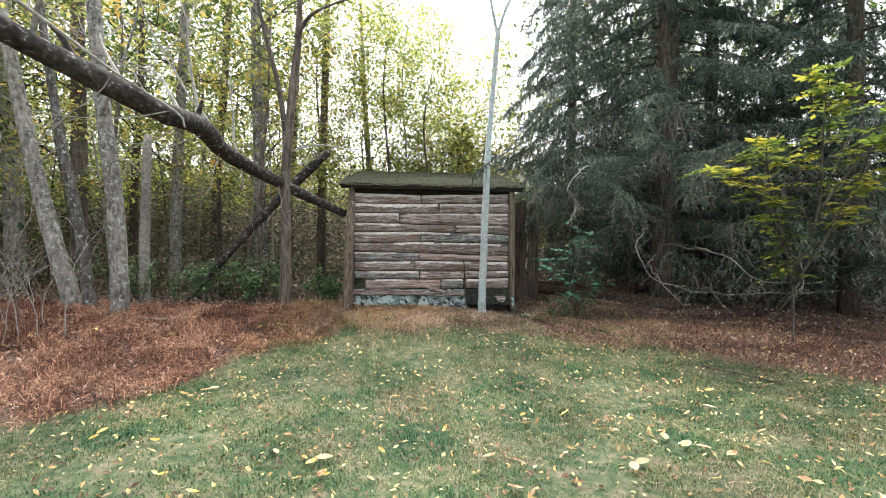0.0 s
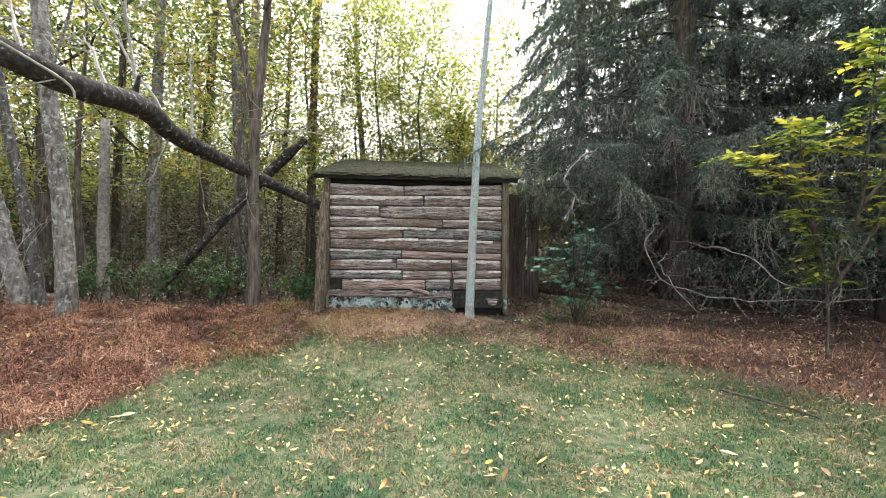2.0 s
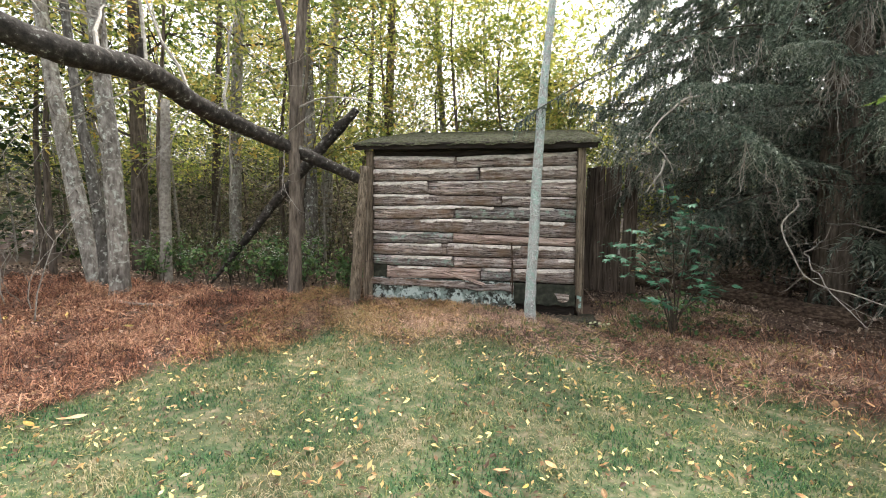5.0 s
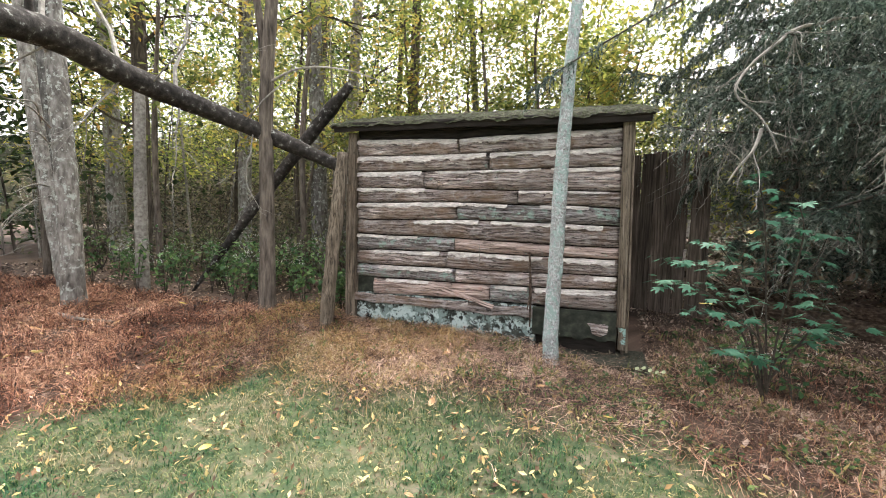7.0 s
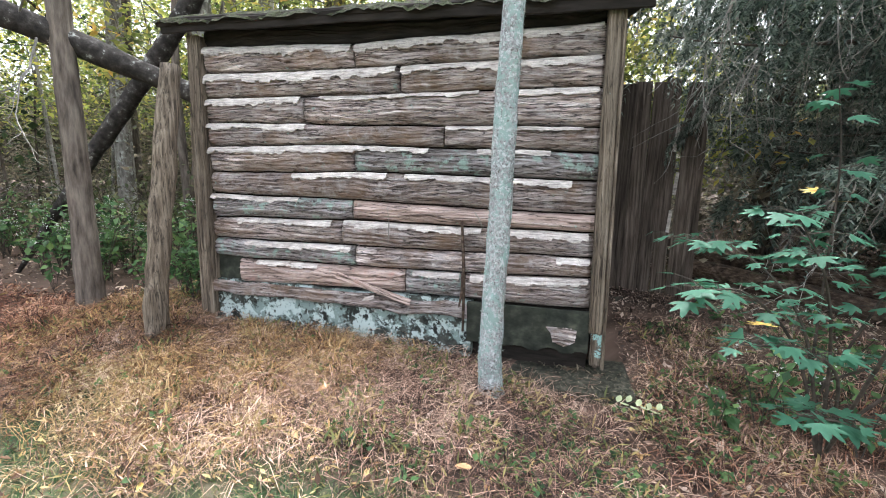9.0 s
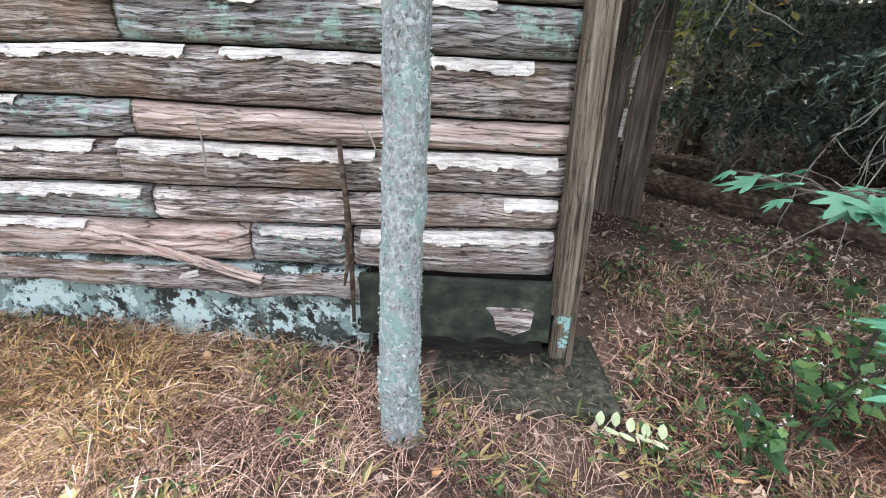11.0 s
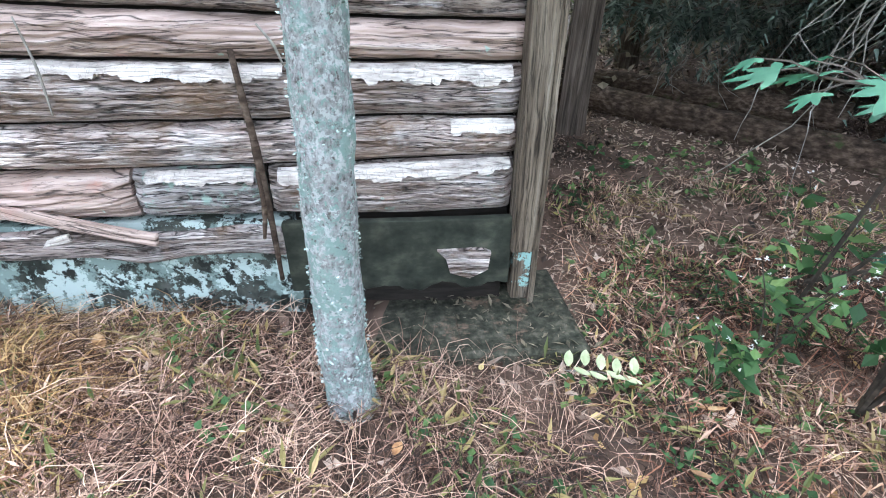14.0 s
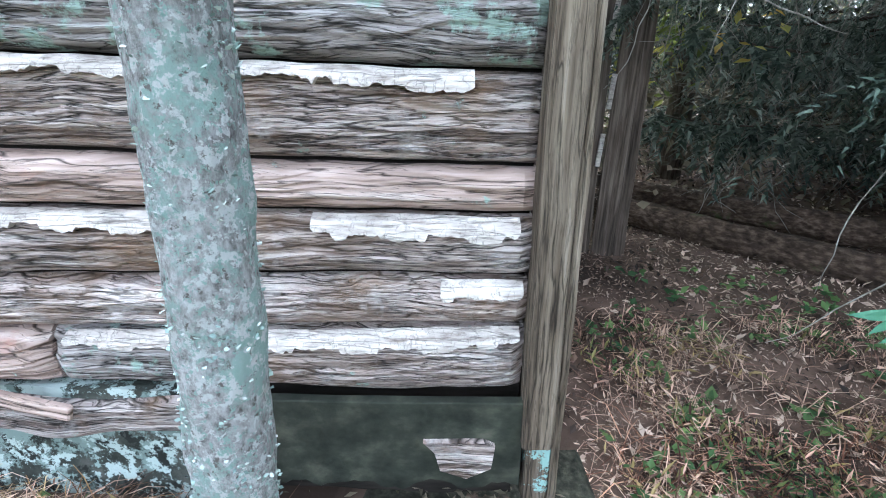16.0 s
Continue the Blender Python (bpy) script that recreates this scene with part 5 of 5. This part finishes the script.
palmate_leaf_shrub("maple_seedling", "leafy green shrub under the spruce edge", (2.9, 9.0, 0.1),
                   [[(2.9, 9.0, 0.1), (2.8, 8.8, 0.9), (2.7, 8.6, 1.6), (2.6, 8.5, 2.0)], [(2.9, 9.0, 0.1), (3.0, 8.7, 0.9), (3.1, 8.5, 1.5)], [(2.9, 9, 0.3), (3.1, 8.7, 0.6), (3.3, 8.4, 0.8)]], M_maple, 0.11, 4, 24)


def aster(place, h, seed, flowers=True, n=6):
    """A weed with paired oval leaves and small white flower heads."""
    rr, nr = random.Random(seed), np.random.default_rng(seed)
    ob = thing("white_aster", "leafy weed with small white flower clusters", "weed", "white asters", pose(*place))
    st, lf, fl = Soup(), Soup(), Soup()
    for s in range(n):
        a = rr.uniform(0, 6.28)
        e = Vector((math.cos(a) * 0.25 * h, math.sin(a) * 0.25 * h, h * rr.uniform(0.7, 1)))
        line = smooth_line([(0, 0, 0), e * 0.5 + Vector((0, 0, 0.08)), e], 6)
        v, t = tube(line, [0.004, 0.002], 4)
        st.add(v, t)
        c = np.array([line[rr.randint(3, len(line) - 1)] for _ in range(14)]) + nr.normal(0, 0.025, (14, 3))
        v, t = leaf_array(c, 0.072 if h < 0.65 else 0.09, 0.3, 0.1, 0.62, nr)
        lf.add(v, t)
        if flowers:
            for _ in range(n + 1):
                c = np.array(line[-1]) + nr.normal(0, 0.03, 3)
                v, t = leaf_array(np.repeat(c[None], 6, 0), 0.011, 0.2, -0.3, 0.5, nr)
                fl.add(v, t)
    st.put("stem", M_dark_twig, ob)
    lf.put("leaves", M_weed, ob)
    if flowers:
        fl.put("flowers", M_flower, ob)
    return ob


for i, (x, y, h) in enumerate([(2.32, 8.62, 0.30), (2.55, 8.70, 0.62), (2.75, 8.85, 0.5), (3.0, 8.6, 0.6), (3.1, 9.2, 0.7)]):
    aster((x, y, float(ground_z(x, y))), h, 60 + i, True, 3)
r = random.Random(77)
for i in range(30):
    x, y = r.uniform(-6.6, -2.9), r.uniform(8.8, 10.4)
    aster((x, y, float(ground_z(x, y))), r.uniform(0.6, 1.05), 100 + i)
for i in range(9):
    x, y = r.uniform(-2.4, -1.75), r.uniform(9.0, 10.0)
    aster((x, y, float(ground_z(x, y))), r.uniform(0.5, 0.9), 140 + i, False)
# dark bushes of the undergrowth
qq = np.random.default_rng(9)
for i in range(10):
    x, y, rad = r.uniform(-9, -2.5), r.uniform(10.5, 13.5), r.uniform(0.5, 0.9)
    ob = thing("undergrowth_bush", "shaded green bush in the undergrowth", "bush", "undergrowth", pose(x, y, float(ground_z(x, y))))
    c = qq.normal(0, 1, (420, 3)) * np.array([rad * 0.6, rad * 0.6, rad * 0.4]) + np.array([0, 0, rad * 0.8])
    v, t = leaf_array(c[c[:, 2] > 0.03], 0.10, 0.4, 0.3, 0.5, qq)
    tri_mesh("leaves", v, t, M_dull, ob)
    sp = Soup()
    for _ in range(6):
        a = r.uniform(0, 6.28)
        twigs(sp, (0, 0, 0), (math.cos(a) * 0.5, math.sin(a) * 0.5, 1), rad * 1.3, 0.012, 1, r)
    sp.put("stem", M_dark_twig, ob)

# ---- grass ----


def stem_array(base, length, width, rise, r):
    """Long thin dead stems lying in arcs over one another."""
    p = np.asarray(base, dtype=np.float32).reshape(-1, 3)
    n = len(p)
    a, bend = r.uniform(0, 2 * np.pi, n), r.normal(0, 0.5, n)
    L = (length * r.uniform(0.35, 1.5, n))[:, None]
    h = (rise * np.abs(r.normal(0.5, 0.45, n)))[:, None]
    z = np.array([[0, 0, 1.0]])
    low = p + z * (0.006 + 0.05 * rise / 0.06 * r.random((n, 1)) ** 1.5)
    rows = []
    for k, (f, up) in enumerate(((0, 0), (0.35, 0.8), (0.7, 1.0), (1.0, 0.45))):
        b = a + bend * f
        d = np.stack([np.cos(b), np.sin(b), np.zeros(n)], 1)
        s = np.stack([-np.sin(b), np.cos(b), np.full(n, 0.5)], 1) * width * 0.5 * (1.0, 1.0, 0.8, 0.25)[k]
        m = low + d * L * f + z * h * up
        rows += [m - s, m + s]
    v = np.stack(rows, 1).reshape(-1, 3)
    i = np.arange(n)[:, None] * 8
    t = np.concatenate([i + np.array([[c, c + 1, c + 3]]) for c in (0, 2, 4)] + [i + np.array([[c, c + 3, c + 2]]) for c in (0, 2, 4)], 1).reshape(-1, 3)
    return v, t


g = np.random.default_rng(12)


def scatter(n, xr, yr, keep):
    x, y = g.uniform(*xr, n), g.uniform(*yr, n)
    k = keep(x, y)
    x, y = x[k], y[k]
    return np.stack([x, y, ground_z(x, y) - 0.004], 1)


def off_shed(x, y):
    return ~((x > -1.6) & (x < 1.85) & (y > 8.88) & (y < 11.4)) & ~((x > 0.9) & (x < 1.86) & (y > 8.74) & (y < 9.2))


def fine(x, y):
    return np.sin(x * 2.1 + np.sin(y * 1.7)) * np.cos(y * 2.6 + x) + g.normal(0, 0.5, len(x))




def bare(x, y):
    """Worn patches of the lawn: 0 in thick grass, 1 where it is thin."""
    return step(0.15, 0.75, 0.55 * np.sin(x * 1.9 + 1.3 * np.sin(y * 1.3) + 0.5) * np.sin(y * 2.3 + 0.8 * np.sin(x * 1.7)) + 0.4 * np.sin(x * 4.7 + 2 * np.sin(y * 3.9)) * np.sin(y * 5.3 + x))


pts = scatter(290000, (-6, 7), (1.3, 8.1), lambda x, y: (g.random(len(x)) > 0.72 * bare(x, y)) & (y < lawn_edge(x) + g.normal(0, 0.25, len(x))) & (np.abs(x) < y * 1.05 + 0.6))
v, t = blade_array(pts, np.full(len(pts), 0.036) * (1 - 0.4 * bare(pts[:, 0], pts[:, 1])) * (1 + 0.4 * np.sin(pts[:, 0] * 5.3 + 2 * np.sin(pts[:, 1] * 3.1)) * np.sin(pts[:, 1] * 4.7)), np.full(len(pts), 0.0055), 1.0, g)
tagged(tri_mesh("lawn_grass", v, t, M_lawn), "short mown lawn with green and straw patches", "grass", "", "stuff")


def tuft(x, y, k=1.0):
    """Uneven, tufted growth: about 0.4 to 1.4."""
    return np.clip(0.9 + k * (0.35 * np.sin(x * 3.7 + 1.5 * np.sin(y * 2.9)) * np.sin(y * 4.3 + x) + 0.25 * np.sin(x * 9.1 + y * 7.7)), 0.3, 1.5)


pts = scatter(62000, (-9, -1.2), (3.0, 8.9), lambda x, y: (y > lawn_edge(x) + g.normal(0, 0.12, len(x))) & off_shed(x, y) & (x + 0.35 * (y - 7.5) < -1.7 + g.normal(0, 0.5, len(x))) & (g.random(len(x)) < tuft(x, y)))
v, t = blade_array(pts, 0.10 * tuft(pts[:, 0], pts[:, 1]), np.full(len(pts), 0.005), 1.9, g)
lp = pts[:48000] + np.array([[0, 0, 1.0]]) * (0.02 + 0.10 * g.random((len(pts[:48000]), 1)) * tuft(pts[:48000, 0], pts[:48000, 1])[:, None])
lv, lt = leaf_array(lp, 0.062, 0.5, 0.1, 0.17, g)
v, t = np.concatenate([v, lv]), np.concatenate([t, lt + len(v)])
tagged(tri_mesh("russet_grass", v, t, M_dry_red), "matted russet dry grass at the wood's edge", "grass", "", "stuff")
pts = scatter(85000, (-2.6, 3.4), (6.4, 9.4), lambda x, y: (y > lawn_edge(x) + g.normal(-0.1, 0.25, len(x))) & off_shed(x, y) & (g.random(len(x)) < tuft(x, y) * np.clip(0.95 - 0.45 * np.maximum(x + 0.5, 0) - 0.8 * np.maximum(y - 8.5, 0), np.where(x > 1.9, 0.22, 0.06), 1)))
rosy = pts[:, 0] + 0.5 * (8.0 - pts[:, 1]) + g.normal(0, 0.45, len(pts)) > -0.1
for nm, lab, m, p in (("golden_grass", "long golden dry grass before the shed", M_dry_gold, pts[~rosy]), ("rosy_grass", "rust and pinkish dry grass before the shed", M_dry_pink, pts[rosy])):
    tf = tuft(p[:, 0], p[:, 1])
    tall = 1 + 0.3 * step(7.7, 8.3, p[:, 1]) * step(0.9, 0.2, p[:, 0])
    v, t = blade_array(p, 0.075 * tf * tall * np.clip(1.15 - 0.3 * np.maximum(p[:, 0] - 0.3, 0), 0.45, 1.2), np.full(len(p), 0.0032), 1.7, g)
    few = p[::2]
    lv, lt = leaf_array(few + np.array([[0, 0, 1.0]]) * (0.02 + 0.09 * g.random((len(few), 1)) * tf[::2, None]), 0.045, 0.5, 0.0, 0.17, g)
    tagged(tri_mesh(nm, np.concatenate([v, lv]), np.concatenate([t, lt + len(v)]), m), lab, "grass", "", "stuff")
pts = scatter(110000, (-2.0, 4.2), (6.9, 10.5), lambda x, y: (y > lawn_edge(x) + g.normal(0.1, 0.2, len(x))) & off_shed(x, y) & (g.random(len(x)) < tuft(x, y) * np.clip(1.0 - 0.35 * np.maximum(y - 9.0, 0), 0.1, 1)))
v, t = stem_array(pts[g.random(len(pts)) < np.clip(1.0 - 0.75 * step(1.5, 1.9, pts[:, 0]) - 0.5 * step(8.55, 8.75, pts[:, 1]) * step(0.6, 0.9, pts[:, 0]), 0.1, 1)], 0.17, 0.0022, 0.06, g)
tagged(tri_mesh("matted_stems", v, t, M_dry_pink), "matted pinkish brown dead grass stems", "grass", "", "stuff")
for nm, lab, m, area, count, tall in (("golden_tufts", "spiky golden tufts of dry grass before the shed", M_dry_gold, ((-2.3, 0.2), (7.35, 8.75)), 620, 0.11),
                                     ("russet_tufts", "spiky russet tufts of dry grass at the wood's edge", M_dry_red, ((-7.5, -1.6), (3.6, 8.6)), 1500, 0.15)):
    c = scatter(count, *area, lambda x, y: (y > lawn_edge(x) + g.normal(0.1, 0.15, len(x))) & off_shed(x, y) & (g.random(len(x)) < tuft(x, y, 1.6)))
    c = np.repeat(c, 16, 0) + g.normal(0, 0.03, (len(c) * 16, 3)) * np.array([[1, 1, 0.0]])
    v, t = blade_array(c, tall * tuft(c[:, 0], c[:, 1]), np.full(len(c), 0.0048), 0.95, g)
    tagged(tri_mesh(nm, v, t, m), lab, "grass", "", "stuff")
pts = scatter(3800, (2.05, 3.9), (8.3, 10.4), lambda x, y: g.random(len(x)) < tuft(x, y, 2.2) - 0.45)
v, t = blade_array(pts, np.full(len(pts), 0.13), np.full(len(pts), 0.0042), 1.2, g)
lv, lt = leaf_array(pts + np.array([[0, 0, 0.07]]), 0.06, 0.5, -0.1, 0.16, g)
tagged(tri_mesh("path_tufts", np.concatenate([v, lv]), np.concatenate([t, lt + len(v)]), M_dry_pink), "standing tufts of dry rusty brown grass beside the path", "grass", "", "stuff")
pts = scatter(230, (2.1, 4.0), (8.7, 11.2), lambda x, y: g.random(len(x)) < tuft(x, y, 2.0) - 0.3)
pts = np.repeat(pts, 6, 0) + g.normal(0, 0.035, (len(pts) * 6, 3)) * np.array([[1, 1, 0.3]])
v, t = leaf_array(pts + np.array([[0, 0, 0.04]]), 0.06, 0.4, 0.0, 0.7, g)
tagged(tri_mesh("path_weeds", v, t, M_weed), "low green weeds scattered along the path", "weed", "", "stuff")
pts = scatter(24000, (2.0, 9), (4.5, 9.5), lambda x, y: (y > lawn_edge(x) + g.normal(-0.1, 0.25, len(x))) & (g.random(len(x)) < tuft(x, y) * np.clip(1.5 - 0.3 * (y - lawn_edge(x)), 0.15, 1)))
v, t = blade_array(pts, np.full(len(pts), 0.11), np.full(len(pts), 0.005), 1.6, g)
tagged(tri_mesh("rust_grass", v, t, M_dry_red), "sparse rust-brown dry grass under the spruce edge", "grass", "", "stuff")
pts = scatter(22000, (-2.6, 4.2), (6.9, 10.2), lambda x, y: (y > lawn_edge(x)) & off_shed(x, y) & (g.random(len(x)) < tuft(x, y, 2.0) - 0.35 - 0.45 * step(1.4, 1.9, x)))
v, t = leaf_array(pts + np.array([[0, 0, 0.06]]), 0.065, 0.5, -0.25, 0.18, g)
tagged(tri_mesh("grass_leaves", v, t, M_grass_leaf), "green and yellow grass leaves among the dry stems", "grass", "", "stuff")
pts = scatter(2600, (-2.6, 3.4), (6.9, 9.6), lambda x, y: (y > lawn_edge(x)) & off_shed(x, y) & (g.random(len(x)) < tuft(x, y, 2.0) - 0.5))
pts = np.repeat(pts, 4, 0) + g.normal(0, 0.02, (len(pts) * 4, 3)) * np.array([[1, 1, 0.3]])
v, t = leaf_array(pts + np.array([[0, 0, 0.065]]), 0.036, 0.4, 0.0, 0.75, g)
tagged(tri_mesh("ground_weeds", v, t, M_weed), "small round-leaved green weeds among dry stems", "weed", "", "stuff")
pts = scatter(60000, (-12, 14), (4.5, 18), lambda x, y: (y > lawn_edge(x) + 0.3) & off_shed(x, y))
v, t = leaf_array(pts + np.array([[0, 0, 0.016]]), 0.06, 0.5, 0.0, 0.5, g)
tagged(tri_mesh("leaf_litter", v, t, M_litter), "brown fallen leaf litter on the woodland floor", "litter", "", "stuff")
pts = scatter(26000, (1.75, 6), (8.5, 13), lambda x, y: off_shed(x, y))
v, t = leaf_array(pts + np.array([[0, 0, 0.018]]), 0.032, 0.8, 0.0, 0.22, g)
tagged(tri_mesh("path_litter", v, t, M_litter), "brown leaf and bark litter on the bare path", "litter", "", "stuff")
pts = scatter(16000, (-6, 6.5), (1.6, 8.8), lambda x, y: off_shed(x, y) & (np.abs(x) < y * 1.05 + 0.6) & (g.random(len(x)) < tuft(x, y, 1.6) - 0.1))
v, t = leaf_array(pts + np.array([[0, 0, 0.028]]), 0.045, 0.6, 0.05, 0.45, g)
tagged(tri_mesh("small_fallen_leaves", v, t, M_fallen_small), "small curled brown and yellow leaves scattered over the lawn", "litter", "", "stuff")

pts = scatter(9000, (-2.9, 2.0), (6.0, 8.2), lambda x, y: np.abs(y - lawn_edge(x) - 0.15) < g.normal(0.1, 0.3, len(x)))
v, t = leaf_array(pts + np.array([[0, 0, 0.03]]), 0.065, 0.5, -0.3, 0.16, g)
tagged(tri_mesh("edge_grass", v, t, M_grass_leaf), "yellow-green grass leaves where lawn meets dry grass", "grass", "", "stuff")

pts = scatter(420, (0.75, 1.9), (8.68, 9.1), lambda x, y: g.random(len(x)) < tuft(x, y, 1.8) - 0.2)
pts[:, 2] = np.where(pts[:, 1] > 8.72, 0.19, pts[:, 2] + 0.02)
v, t = leaf_array(pts, 0.035, 0.7, 0.0, 0.35, g)
tagged(tri_mesh("slab_litter", v, t, M_thicket), "brown bark and leaf crumbs on the slab", "litter", "", "stuff")

# ---- fallen leaves ----
r = random.Random(31)


def fallen_mesh(seed, L, w):
    rr = random.Random(seed)
    n = 7
    curl = rr.uniform(0.1, 0.5)
    v = []
    for i in range(n):
        u = i / (n - 1)
        ww = w * math.sin(math.pi * min(1, u * 0.97 + 0.03)) ** 0.7
        z = 0.012 + curl * L * (u - 0.5) ** 2
        for s in (-1, 0, 1):
            v.append(((u - 0.5) * L, s * ww * 0.5, z + (0.22 * ww if s else 0)))
    t = []
    for i in range(n - 1):
        for j in range(2):
            a = i * 3 + j
            t += [(a, a + 3, a + 4), (a, a + 4, a + 1)]
    return v, t


kinds = []
for i in range(8):
    v, t = fallen_mesh(i, (0.06, 0.08, 0.095, 0.055, 0.085, 0.07, 0.11, 0.065)[i], (0.026, 0.03, 0.034, 0.03, 0.042, 0.034, 0.048, 0.022)[i])
    kinds.append((v, t))
first = {}
for i in range(290):
    while True:
        y = 1.8 + 7.0 * r.random() ** 1.05
        x = r.uniform(-1.0 * y - 0.3, 0.95 * y + 0.6)
        if off_shed(np.array([x]), np.array([y]))[0] and x > -6 and x < 6:
            break
    kd = r.randrange(8)
    yellow = r.random() < 0.36
    key = (kd, yellow)
    lawnish = y < float(lawn_edge(x))
    m = pose(x, y, float(ground_z(x, y)) + (0.03 if lawnish else 0.07), r.uniform(-22, 22), r.uniform(-22, 22), r.uniform(0, 360))
    if key not in first:
        o = tri_mesh("fallen_leaf", *kinds[kd], M_fallen if yellow else M_fallen_tan)
        o.matrix_world = m
        first[key] = tagged(o, "yellow fallen leaf lying on the grass" if yellow else "tan curled fallen leaf lying on the grass", "leaf", "fallen leaves")
    else:
        copy_thing(first[key], m)
# wilted pale sprig on the ground by the slab
spr = thing("wilted_sprig", "pale wilted leaf sprig lying on dry grass", "sprig", "", pose(1.89, 8.64, float(ground_z(1.89, 8.64)) + 0.05))
v, t = fallen_mesh(52, 0.075, 0.036)
me = None
for k in range(9):
    if me is None:
        o = tri_mesh("leaf", v, t, M_pale_leaf, spr)
        me = o.data
    else:
        o = new("leaf", me)
        o.parent = spr
    o.matrix_basis = pose(-0.11 + 0.028 * k, 0.04 * (-1) ** k + 0.02 - 0.008 * k, 0.03 + 0.008 * (k % 3), 8 * (-1) ** k, -12, 62 * (-1) ** k + 8)
sp = Soup()
v, t = tube([Vector((-0.12, 0.03, 0.01)), Vector((0, 0.01, 0.02)), Vector((0.12, -0.03, 0.01))], [0.003, 0.002], 4)
sp.add(v, t)
sp.put("stalk", M_twig, spr)

# a few large pale leaves in the near grass
v, t = fallen_mesh(61, 0.13, 0.065)
big_leaf = tri_mesh("fallen_leaf", v, t, M_cream)
big_leaf.matrix_world = pose(2.02, 3.52, float(ground_z(2.02, 3.52)) + 0.035, 8, -6, 35)
tagged(big_leaf, "large pale tan fallen leaf on the lawn", "leaf", "large fallen leaves")
for x, y, a in ((2.12, 3.46, 120), (1.92, 3.66, 250), (1.48, 3.22, 80), (1.56, 3.28, 200), (-0.75, 3.35, 20), (3.3, 3.0, 300), (2.75, 4.4, 160), (-2.3, 5.0, 70)):
    copy_thing(big_leaf, pose(x, y, float(ground_z(x, y)) + 0.035, 10 * math.sin(a), 8 * math.cos(a), a))
# fallen sticks on the ground
for lab, pts, w in (("grey fallen branch lying on the lawn's edge", [(3.62, 5.95), (3.74, 5.78), (3.99, 5.48), (4.12, 5.2)], 0.014), ("pale short log lying beside the grey tree", [(-4.85, 7.5), (-4.4, 7.5), (-3.95, 7.6)], 0.03), ("bare twig lying in the russet grass", [(-3.9, 6.3), (-3.5, 6.5), (-3.1, 6.6)], 0.009)):
    tree("fallen_stick", lab, [(x, y, float(ground_z(x, y)) + 0.012 + w) for x, y in pts], [w, w * 0.6], M_dark_twig if w < 0.02 else M_twig, 7, 0.25, 9.0, "", 1.0, "stick")
